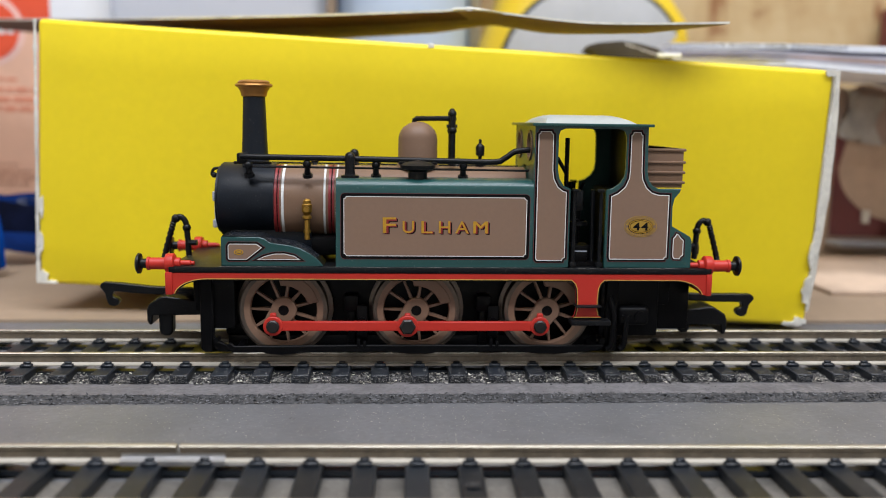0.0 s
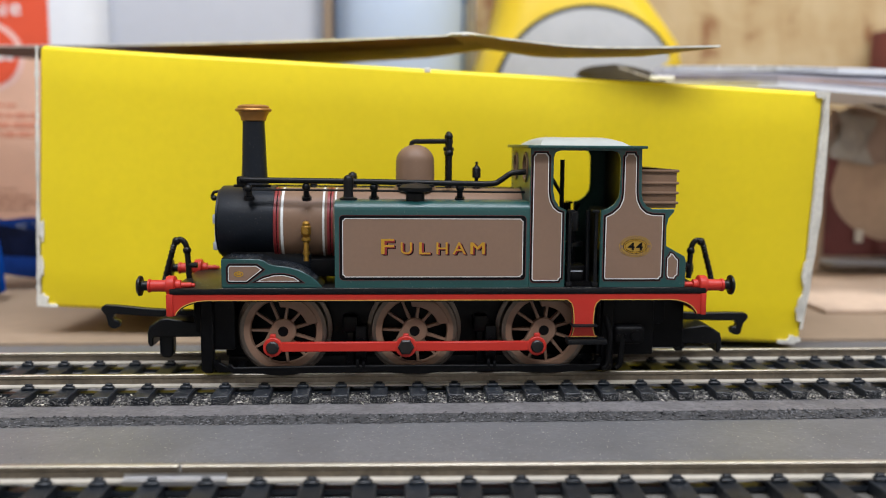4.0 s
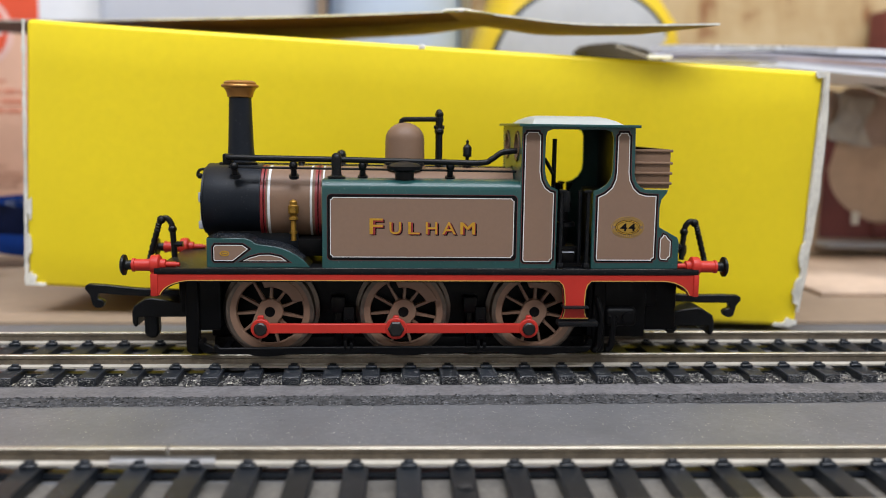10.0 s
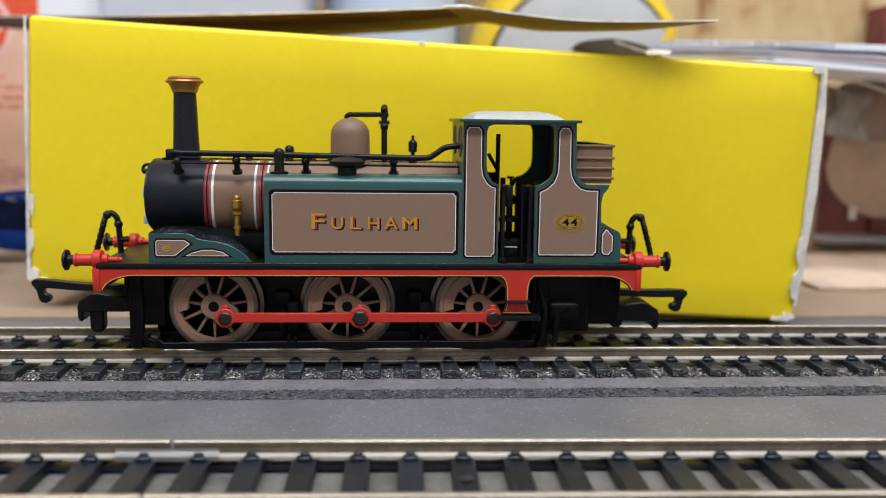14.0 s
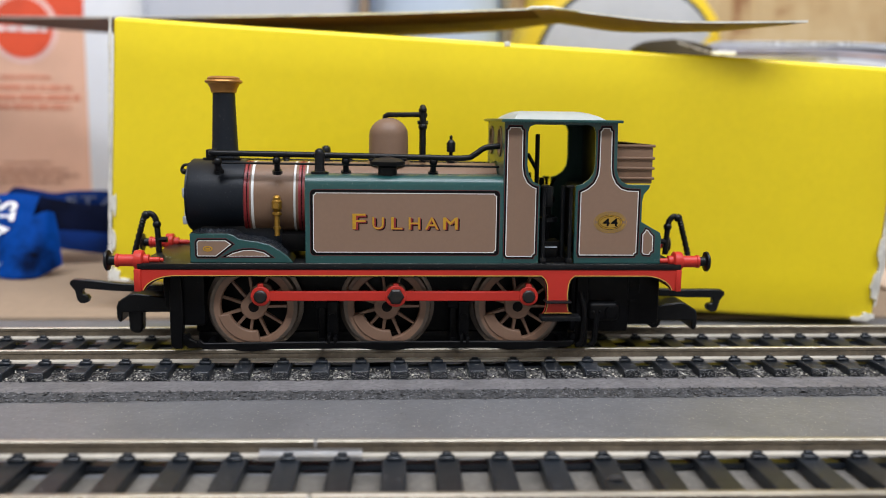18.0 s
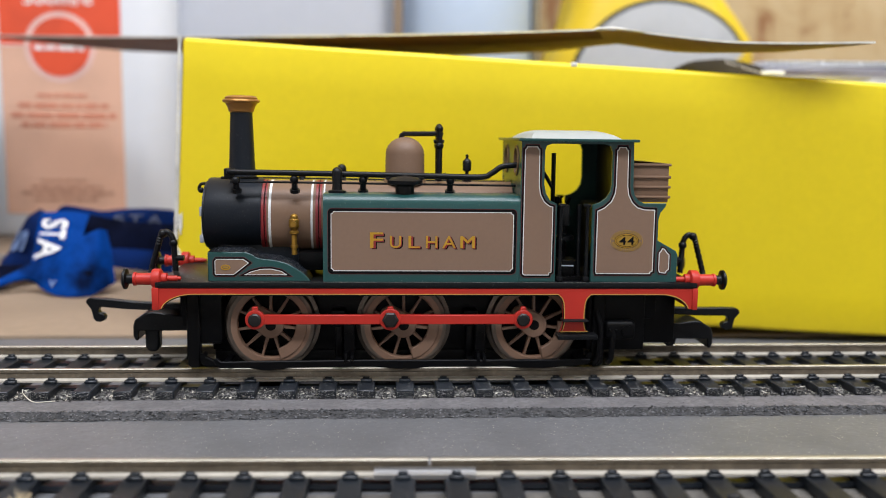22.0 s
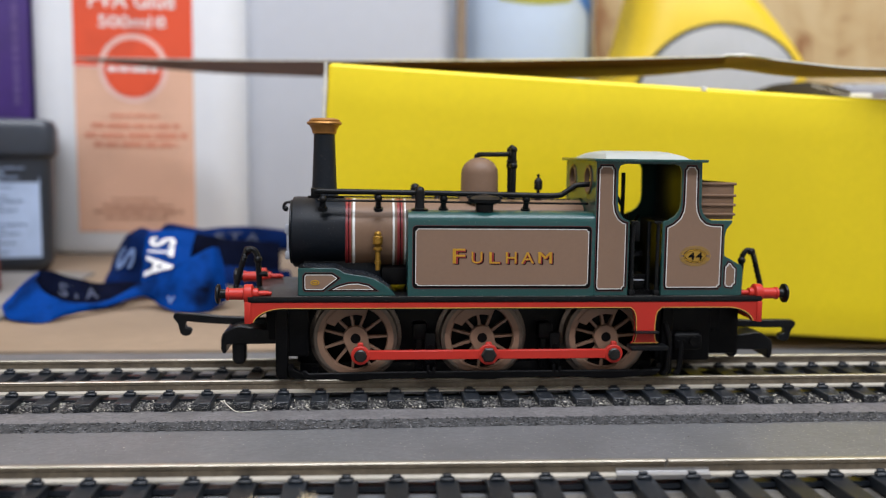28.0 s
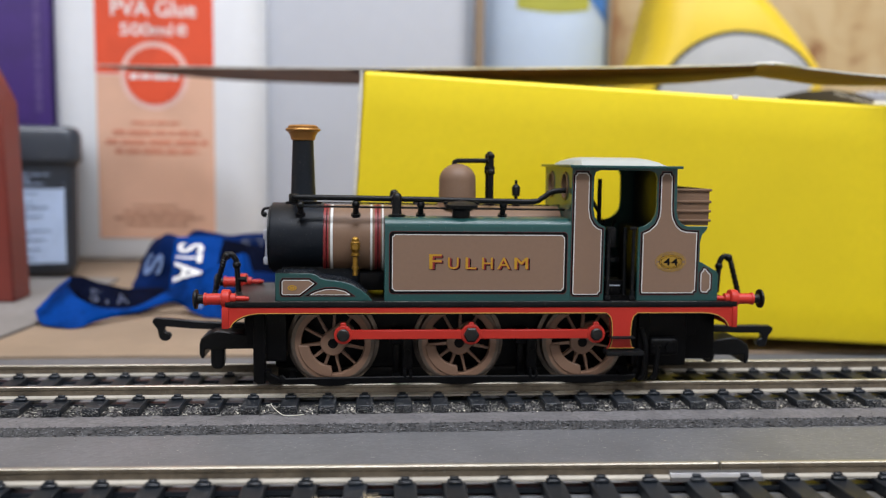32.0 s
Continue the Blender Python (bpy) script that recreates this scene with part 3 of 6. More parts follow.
specks("dust_flecks", "tiny pale flecks of dust on the sleepers", FLECK, 1300, 4, between_sleepers, 0.14, 0.40, 2.0)
specks("dust_flecks", "tiny pale flecks of dust on the grey board", FLECK, 3600, 5, on_board, 0.04, 0.11, 1.9)
specks("dark_crumbs", "dark specks of grit on the sanded strip", DARKCRUMB, 1500, 16, lambda r: (r.uniform(-300, 200), r.uniform(-82, -57), -4.74), 0.06, 0.2)
specks("dust_flecks", "dull grey crumbs scattered on the grey board", CRUMB, 900, 15, on_board, 0.07, 0.19, 1.8)
specks("dust_flecks", "pale crumbs round the near track", CRUMB, 1600, 6, lambda r: (r.uniform(-300, 200), r.uniform(-82, -74), -4.72), 0.1, 0.3)


def on_near_sleepers(r):
    x = -48.5 + 7.03 * r.randint(-30, 34) + r.uniform(-1.5, 1.5)
    return x, -63.4 - 0.0218 * x + r.uniform(-15, 8), -2.82


specks("dust_flecks", "grey dust and crumbs on the near sleepers", CRUMBGREY, 2600, 7, on_near_sleepers, 0.05, 0.17, 1.5)


def tuft(x, y, z, seed, size):
    r = random.Random(seed)
    b = bmesh.new()
    for _ in range(110):
        a = r.uniform(0, 6.28)
        l = r.uniform(0.4, 1) * size
        t = r.uniform(0.1, 0.75)
        p = Vector((r.gauss(0, 0.35), r.gauss(0, 0.35), 0))
        tube(b, [p, p + Vector((math.cos(a) * l * 0.3 * t, math.sin(a) * l * 0.3 * t, l * 0.6)), p + Vector((math.cos(a) * l * 0.8 * t, math.sin(a) * l * 0.8 * t, l))], [0.11, 0.09, 0.02], 4)
    ob = part("scenic_tuft", b, FIBRE)
    ob.matrix_basis = pose(x / 1000, y / 1000, z / 1000)
    return tagged(ob, "small straw-coloured fibre tuft between the sleepers", "scenery tuft", "fibre tufts")


tuft(-81.5, -61.5, -4.9, 1, 3.4)
tuft(-88.6, -62.5, -4.9, 2, 3.5)
pb = bmesh.new()
bmesh.ops.create_uvsphere(pb, u_segments=14, v_segments=8, radius=1.0)
for v in pb.verts:
    v.co = Vector((v.co.x * 0.95, v.co.y * 0.7, v.co.z * 0.35)) * (1 + 0.12 * noise.noise(v.co * 1.7))
pebble = part("black_pellet", pb, DARKCRUMB)
pebble.matrix_basis = pose(0.00772, -0.06317, -0.00256)
tagged(pebble, "small flat black pellet lying on a sleeper", "pellet")
fb = bmesh.new()
tube(fb, curve_pts([(-99.5, -14.2, -2.2), (-98.9, -15.6, -2.6), (-97, -16.6, -3.7), (-94.8, -16.4, -3.8), (-93.5, -15.9, -3.8)]), 0.075, 6)
tagged(part("loose_fibre", fb, FLECK), "thin curled pale fibre lying by the sleepers", "fibre")


# ---- the tank engine ----
engine = thing("tank_locomotive", "brown and dark green model tank engine with red running gear", "locomotive", kind="")

# running plate and frames
b = box(bmesh.new(), -41.8, 54.9, -13.2, 13.2, 15.5, 16.55, 0.18)
part("footplate", b, BLACK, engine, "black running plate")


def valance(s):
    y0, y1 = (-13.05, -12.3) if s < 0 else (12.3, 13.05)
    top, low = 15.5, 14.15
    front = [(-41.4, top), (-41.4, 11.7)] + [(-35.2 - 5.5 * math.cos(radians(a)), 11.2 + (low - 11.2) * math.sin(radians(a))) for a in (10, 18, 26, 34, 42, 50, 58, 66, 74, 82, 90)]
    step = [(29.4, low), (29.9, 13.6), (30.2, 12.8), (30.35, 11), (30.35, 9), (30.1, 8.0), (29.7, 7.35), (35.1, 7.35), (34.7, 8.0), (34.45, 9), (34.45, 11), (34.6, 12.8), (34.9, 13.6), (35.4, low)]
    rear = [(48.3 + 4.9 * math.cos(radians(a)), 11.2 + (low - 11.2) * math.sin(radians(a))) for a in (90, 82, 74, 66, 58, 50, 42, 34, 26, 18, 10)] + [(54.4, 11.7), (54.4, top)]
    o = front + step + rear
    part("valance", extrude(bmesh.new(), o, y0, y1, 0.08), RED, engine, "red painted valance with a step bracket")
    y = y0 - 0.02 if s < 0 else y1 + 0.02
    low_edge = [(x, z) for x, z in o[2:-2]]
    for name, m, d0, d1 in (("black_line", LINE_BLACK, 0.0, 0.2), ("yellow_line", LINE_YELLOW, 0.2, 0.35)):
        bb = bmesh.new()
        up = []
        for i, p in enumerate(low_edge):
            a, c = Vector(low_edge[max(i - 1, 0)]), Vector(low_edge[min(i + 1, len(low_edge) - 1)])
            t = (c - a).normalized()
            up.append(Vector((-t.y, t.x)))
        r0 = [bb.verts.new((x + u.x * d0, y, z + u.y * d0)) for (x, z), u in zip(low_edge, up)]
        r1 = [bb.verts.new((x + u.x * d1, y, z + u.y * d1)) for (x, z), u in zip(low_edge, up)]
        for i in range(len(r0) - 1):
            bb.faces.new((r0[i], r0[i + 1], r1[i + 1], r1[i]))
        part(name, bb, m, engine)


for s in (-1, 1):
    valance(s)
    yy = -13.5 if s < 0 else 11.4
    for z0, x0, x1, d in ((6.3, 29.3, 36.6, 0.9), (9.55, 30.1, 34.8, 0.4)):
        part("step", box(bmesh.new(), x0, x1, yy - (0.8 if s < 0 else 0), yy + (2.1 if s < 0 else 2.9), z0, z0 + d, 0.2), BLACK, engine, "black footstep")
for x0, x1 in ((-42.4, -41.2), (54.0, 55.0)):
    part("buffer_beam", box(bmesh.new(), x0, x1, -13.3, 13.3, 11.6, 15.55, 0.12), RED, engine, "red buffer beam")


def buffer(x, y, d):
    """A buffer that points along x in direction d from the beam at x."""
    b = bmesh.new()
    lathe(b, [(1.25, 0), (1.25, d * 0.9), (1.08, d * 1.0), (1.05, d * 3.6), (1.2, d * 3.7), (1.2, d * 4.1), (0.95, d * 4.15)], (x, y, 16.85), "x", 20)
    ob = part("buffer", b, RED, engine, "red buffer stock with a black head")
    b = lathe(bmesh.new(), [(1.1, d * 1.0), (1.62, d * 0.85), (1.72, d * 0.6), (1.72, -d * 0.5), (1.5, -d * 0.7), (1.0, -d * 0.75), (0.95, -d * 1.6), (0.5, -d * 1.7), (0.5, -d * 3.4), (0.36, -d * 3.5), (0.36, -d * 4.0), (0.1, -d * 4.1)], (x, y, 16.95), "x", 22)
    xs = sorted((x - d * 0.7, x + d * 0.7))
    box(b, xs[0], xs[1], y - 1.3, y + 1.3, 15.4, 16.6, 0.2)
    part("buffer_foot", b, RED, ob)
    b = bmesh.new()
    lathe(b, [(0.85, d * 3.9), (0.85, d * 5.0), (1.0, d * 5.2), (1.8, d * 5.35), (1.85, d * 5.7), (1.4, d * 6.0), (0.3, d * 6.1)], (x, y, 16.85), "x", 24)
    part("buffer_head", b, BLACK, ob, "black buffer head")


for y in (-11.4, 11.4):
    buffer(-41.7, y, -1)
    buffer(54.5, y, 1)


def brake_hose(x, d):
    b = bmesh.new()
    pts = curve_pts([(x + d * 0.2, 0, 16.4), (x + d * 0.0, 0, 20.5), (x - d * 0.25, 0, 22.8), (x - d * 1.2, 0, 23.9), (x - d * 2.3, 0, 23.3), (x - d * 3.0, 0, 21.2), (x - d * 4.2, 0, 17.0), (x - d * 4.5, 0, 15.4)], 8)
    r = [0.55 if i < 28 else (0.62 if i % 2 else 0.48) for i in range(len(pts))]
    tube(b, pts, r, 10)
    for i in (12, 30):
        p = pts[i]
        bmesh.ops.create_uvsphere(b, u_segments=10, v_segments=6, radius=0.82, matrix=Matrix.Translation(p))
    tube(b, [(x + d * 0.1, 0, 19.0), (x + d * 1.8, 0, 19.0)], 0.55, 8)
    part("brake_hose", b, BLACK, engine, "black ribbed brake hose")


brake_hose(-41.4, 1)
brake_hose(56.2, -1)


def hook_outline(x, d, drop):
    """The long arm and the curled hook of a coupling, in x and z."""
    arm = [(x - d * 5, 8.9), (x - d * 5, 10.3), (x, 10.45), (x + d * 4.4, 10.65), (x + d * 10, 11.25), (x + d * 13.1, 11.45), (x + d * 13.7, 11.1), (x + d * 13.8, 10.5), (x + d * 12.9, 9.3), (x + d * 12.65, 8.2)]
    curl = [(x + d * 12.5, 7.45), (x + d * 12.0, 6.95), (x + d * 11.2, 6.85), (x + d * 10.55, 7.15), (x + d * 10.3, 7.8), (x + d * 10.6, 8.4), (x + d * 11.3, 8.55), (x + d * 11.55, 9.0), (x + d * 11.3, 9.75), (x + d * 6.5, 9.3), (x, 9.0)]
    return [(px, pz - drop * (px - x) / (d * 13.8)) for px, pz in arm + curl]


def coupling(x, d, hook_x, sag, drop, low, tail_x, tail_low):
    """A hooked coupling that points along d; its tip drops, and its bar and tail hang lower, by the heights given."""
    o = [(px, pz - sag) for px, pz in hook_outline(hook_x, d, drop)]
    ob = part("coupling_hook", extrude(bmesh.new(), o, -0.75, 0.75, 0.14), BLACK, engine, "black tension-lock coupling hook")
    b = bmesh.new()
    plate = [(x + d * 9, 6.2), (x + d * 2.2, 6.2), (x - d * 2.6, 6.15), (x - d * 5.7, 6.15), (x - d * 5.8, 4.4), (x - d * 6.4, 4.3), (x - d * 6.75, 5.2), (x - d * 6.75, 7.1), (x - d * 6.4, 8.2), (x - d * 4.4, 9.5), (x - d * 3.2, 9.7), (x + d * 9, 8.0)]
    bar = [(2 * x - px, pz - low) for px, pz in plate]
    extrude(b, bar, -5.4, 5.4, 0.2)
    part("coupling_bar", b, BLACK, engine, "black coupling loop bar")
    tail = [(0.0, 6.4), (0.05, 3.1), (0.35, 2.5), (0.9, 2.15), (1.9, 2.15), (2.4, 2.6), (2.6, 3.3), (2.6, 6.4)]
    b = extrude(bmesh.new(), [(tail_x + px, pz - tail_low) for px, pz in tail], -5.0, -2.6, 0.3)
    part("coupling_tail", b, BLACK, engine, "black rounded coupling tail")
    return ob


coupling(-41.2, -1, -44.0, 0.0, 0.0, 0.0, -45.95, 0.0)
coupling(54.45, 1, 54.4, 0.75, 1.3, 1.75, 51.65, -0.75)

for nm, lab, q in (("chassis", "black chassis block", (-33.5, 36.5, -6.0, 6.0, 2.6, 14.8, 0.5)), ("front_frame", "black frame end", (-39.5, -33.6, -5.5, 5.5, 6.5, 15.3, 0.8)), ("ashpan", "black box under the bunker", (38, 49, -8.8, 8.8, 8.8, 15.3, 1.0))):
    part(nm, box(bmesh.new(), *q), UNDER, engine, lab)
for x in (-10.2, 14.0):
    for s in (-1, 1):
        part("spring_box", box(bmesh.new(), x - 1.4, x + 1.4, min(s * 6, s * 9.2), max(s * 6, s * 9.2), 7.6, 10.8, 0.6), UNDER, engine, "black spring box")
        part("brake_hanger", box(bmesh.new(), x - 0.7, x + 0.7, min(s * 6, s * 8), max(s * 6, s * 8), 1.0, 7.7, 0.3), UNDER, engine, "black brake hanger")
part("brake_rod", extrude(bmesh.new(), [(-32.3, 2.3), (-32.0, 1.4), (-31.2, 0.78), (-26, 0.72), (-24.5, 0.45), (-22.5, 0.32), (-20.5, 0.5), (-19, 0.75), (-4, 0.92), (0.5, 0.5), (3.5, 0.5), (6.5, 0.85), (20, 0.9), (24, 0.5), (27.5, 0.5), (32, 0.85), (35.2, 1.1), (36.0, 2.1), (30, 2.05), (12, 2.1), (-10, 2.1), (-31, 1.9), (-31.6, 2.5)], -11.8, -11.0, 0.12), UNDER, engine, "thin black brake rod")
part("brake_rod", extrude(bmesh.new(), [(-33.4, 1.3), (-33.0, 0.35), (35.2, 0.3), (36.0, 1.2)], 11.0, 11.8, 0.12), UNDER, engine, "thin black brake rod")
for x in (-30, -10.2, 14, 34):
    part("brake_beam", box(bmesh.new(), x - 0.5, x + 0.5, -11.2, 11.2, 1.2, 1.9), UNDER, engine, "black brake cross beam")
for x in (-8.2, 15.8):
    b = box(bmesh.new(), x - 1.0, x + 1.0, -9.6, -8.4, 1.9, 9.0, 0.3)
    box(b, x - 0.85, x - 0.25, -11.9, -9.0, 1.6, 3.3, 0.15)
    box(b, x + 0.25, x + 0.85, -11.9, -9.0, 1.6, 2.9, 0.15)
    tube(b, [(x, -9.8, 6.2), (x, -8.6, 6.2)], 0.7, 10)
    part("brake_shoe", b, UNDER, engine, "black brake hanger and shoe with two pins")
for x, k in ((-36.0, 1), (37.6, -1)):
    for y in (-10.4, 8.6):
        b = extrude(bmesh.new(), [(x - 1.15 * k, 15.0), (x - 1.15 * k, 1.0), (x - 0.4 * k, 0.45), (x + 1.0 * k, 0.45), (x + 1.15 * k, 3.6), (x + 1.15 * k, 15.0)], y, y + 1.8, 0.2)
        extrude(b, [(x + 0.9 * k, 3.6), (x + 2.2 * k, 2.3), (x + 4.2 * k, 1.3), (x + 4.4 * k, 0.55), (x + 2.0 * k, 0.5), (x + 0.9 * k, 1.4)], y + 0.3, y + 1.4, 0.15)
        tube(b, [(x + 1.6 * k, y - 0.3, 2.6), (x + 1.6 * k, y + 1.8, 2.6)], 0.55, 10)
        part("guard_iron", b, UNDER, engine, "black guard iron and sand pipe")
part("front_stay", box(bmesh.new(), -36.9, -31.0, -9.6, 9.6, 4.6, 15.2, 0.5), UNDER, engine, "black plate between the guard irons")
# added black plate gives the dark of the gap under the engine
part("keeper_plate", box(bmesh.new(), -33.0, 36.0, -6.3, 6.3, 0.15, 2.7, 0.3), UNDER, engine, "black plate added to darken the gap under the axles")
part("drag_box", box(bmesh.new(), 35.6, 46.6, -9.3, 9.3, 3.2, 14.8, 0.5), UNDER, engine, "black drag box behind the step")
part("rear_stay", box(bmesh.new(), 46.4, 52.6, -8.4, 8.4, 4.3, 14.8, 0.5), UNDER, engine, "black plate under the bunker end")
b = box(bmesh.new(), 38.6, 44.4, -11.4, -9.2, 5.6, 9.2, 0.9, 3)
lathe(b, [(1.0, -11.9), (1.0, -9.4)], (42.6, 0, 7.4), "y", 14)
for i in range(3):
    bmesh.ops.create_uvsphere(b, u_segments=8, v_segments=5, radius=0.28, matrix=Matrix.Translation((39.4 + i * 1.2, -11.5, 7.5)))
part("injector", b, UNDER, engine, "black injector body with small bolts")
for x0, x1, z1 in ((37.6, 37.0, 11.0), (40.0, 40.4, 6.0)):
    part("injector_pipe", tube(bmesh.new(), curve_pts([(x0 - 0.9, -11.2, 1.2), (x0 - 0.2, -11.3, 2.1), (x0, -11.2, 4.5), (x0 + 0.3, -10.9, 7.5), (x1, -10.2, z1)]), 0.55, 8), UNDER, engine, "bent black pipe")

# boiler and smokebox
BC = 27.35


def boiler_ring(x, off):
    """One section of the boiler: round above, fuller below."""
    ring = []
    for i in range(72):
        c, d = math.cos(math.pi * i / 36), math.sin(math.pi * i / 36)
        if d < 0:
            c, d = math.copysign(abs(c) ** 0.72, c), -(abs(d) ** 0.8)
        ring.append((x, (6.55 + off) * c, BC + (6.55 + off) * d))
    return ring


b = sweep(bmesh.new(), [boiler_ring(x, 0) for x in (-24.4, -18, -12, 22.0)])
part("boiler", b, BROWN, engine, "umber boiler barrel")
b = bmesh.new()
lathe(b, [(2.0, -35.05), (5.2, -34.95), (5.9, -34.7), (6.2, -34.5), (6.75, -34.45), (6.9, -34.2), (6.9, -24.35), (6.6, -24.3)], (0, 0, BC), "x", 56)
sb = part("smokebox", b, SOOT, engine, "matt black smokebox")
b = lathe(bmesh.new(), [(6.0, -34.75), (6.25, -34.95), (6.25, -34.6)], (0, 0, BC), "x", 48)
part("smokebox_ring", b, SOOT, sb)
b = bmesh.new()
box(b, -35.6, -34.5, -3.4, -1.6, 22.6, 28.8, 0.2)
box(b, -35.9, -34.8, -3.6, -1.4, 27.2, 29.0, 0.2)
box(b, -35.9, -34.8, -3.6, -1.4, 22.3, 23.8, 0.2)
part("door_hinge", b, SILVER, engine, "grey smokebox door hinge straps")
b = tube(bmesh.new(), curve_pts([(-34.6, -1.2, 33.2), (-35.9, -1.3, 33.0), (-36.3, -1.3, 32.0), (-35.6, -1.3, 31.6)]), 0.28, 8)
bmesh.ops.create_uvsphere(b, u_segments=10, v_segments=6, radius=0.55, matrix=Matrix.Translation((-35.9, -1.3, 31.9)))
part("lamp_bracket", b, BLACK, engine, "small black lamp bracket")
for x0, x1, m, nm in ((-24.35, -23.8, LINE_RED, "red_band"), (-23.8, -23.62, LINE_BLACK, "black_band"), (-23.62, -23.3, LINE_RED, "red_band"), (-22.98, -22.5, LINE_WHITE, "white_band"), (-15.35, -14.95, LINE_WHITE, "white_band"), (-14.5, -13.98, LINE_RED, "red_band"), (-13.98, -13.8, LINE_BLACK, "black_band"), (-13.8, -13.4, LINE_RED, "red_band"), (-13.1, -12.8, LINE_WHITE, "white_band")):
    part(nm, sweep(bmesh.new(), [boiler_ring(x0, 0.01), boiler_ring(x0 + 0.03, 0.06), boiler_ring(x1 - 0.03, 0.06), boiler_ring(x1, 0.01)]), m, engine)
b = box(bmesh.new(), -32.4, -17.5, -4.4, 4.4, 15.6, 22.6, 0.4)
part("saddle", b, SOOT, engine, "black saddle under the smokebox")
part("frame_stretcher", box(bmesh.new(), -17.4, -12.6, -8.0, 8.0, 18.0, 21.2, 0.2), UNDER, engine, "black plate between the frames")

# chimney, dome and fittings
b = lathe(bmesh.new(), [(3.1, 33.2), (2.65, 34.6), (2.42, 36.0), (2.32, 38), (2.02, 46.6)], (-28.5, 0, 0), "z", 32)
ch = part("chimney", b, SOOT, engine, "tall black chimney")
b = lathe(bmesh.new(), [(2.05, 46.3), (2.3, 46.45), (2.35, 46.75), (2.5, 47.3), (2.8, 47.8), (2.9, 48.0), (3.3, 48.15), (3.42, 48.4), (3.3, 48.65), (2.9, 48.75), (2.95, 49.0), (2.7, 49.25), (2.3, 49.35), (1.9, 49.3), (1.6, 49.0), (1.5, 47)], (-28.5, 0, 0), "z", 36)
part("chimney_cap", b, COPPER, ch, "copper coloured chimney cap")
b = lathe(bmesh.new(), [(4.3, 33.4), (3.85, 34.3), (3.7, 35.4), (3.65, 39)] + [(3.65 * math.cos(radians(a)), 39 + 3.2 * math.sin(radians(a))) for a in (15, 30, 45, 60, 75, 88)], (1.9, 0, 0), "z", 36)
part("dome", b, BROWN, engine, "umber rounded dome")
b = bmesh.new()
tube(b, [(1.2, 0, 41.9), (1.3, 0, 42.5), (1.6, 0, 42.75), (8.2, 0, 42.85)], 0.5, 8)
for yy in (-2.2, 2.2):
    tube(b, [(8.3, yy, 34), (8.3, yy, 43.6)], 0.55, 10)
    bmesh.ops.create_uvsphere(b, u_segments=10, v_segments=6, radius=0.72, matrix=Matrix.Translation((8.3, yy, 43.7)))
    bmesh.ops.create_uvsphere(b, u_segments=10, v_segments=6, radius=0.8, matrix=Matrix.Translation((8.3, yy, 40.6)))
tube(b, [(8.3, -2.2, 42.8), (8.3, 2.2, 42.8)], 0.45, 8)
tube(b, [(8.3, -2.2, 40.6), (8.3, 2.2, 40.6)], 0.4, 8)
for z, r in ((42.8, 0.9), (44.1, 0.65)):
    bmesh.ops.create_uvsphere(b, u_segments=10, v_segments=6, radius=r, matrix=Matrix.Translation((8.3, 0, z)))
tube(b, [(7.3, 0, 41.4), (9.3, 0, 41.4)], 0.35, 8)
part("safety_valve_lever", b, BLACK, engine, "black safety valve column and lever")
b = lathe(bmesh.new(), [(0.9, 33.6), (0.9, 34.7), (0.35, 35.0), (0.35, 35.8), (0.8, 36.0), (0.85, 37.6), (0.6, 38.0), (0.25, 38.3), (0.3, 38.9), (0.05, 39.1)], (13.7, 0, 0), "z", 14)
part("whistle", b, BLACK, engine, "black whistle")
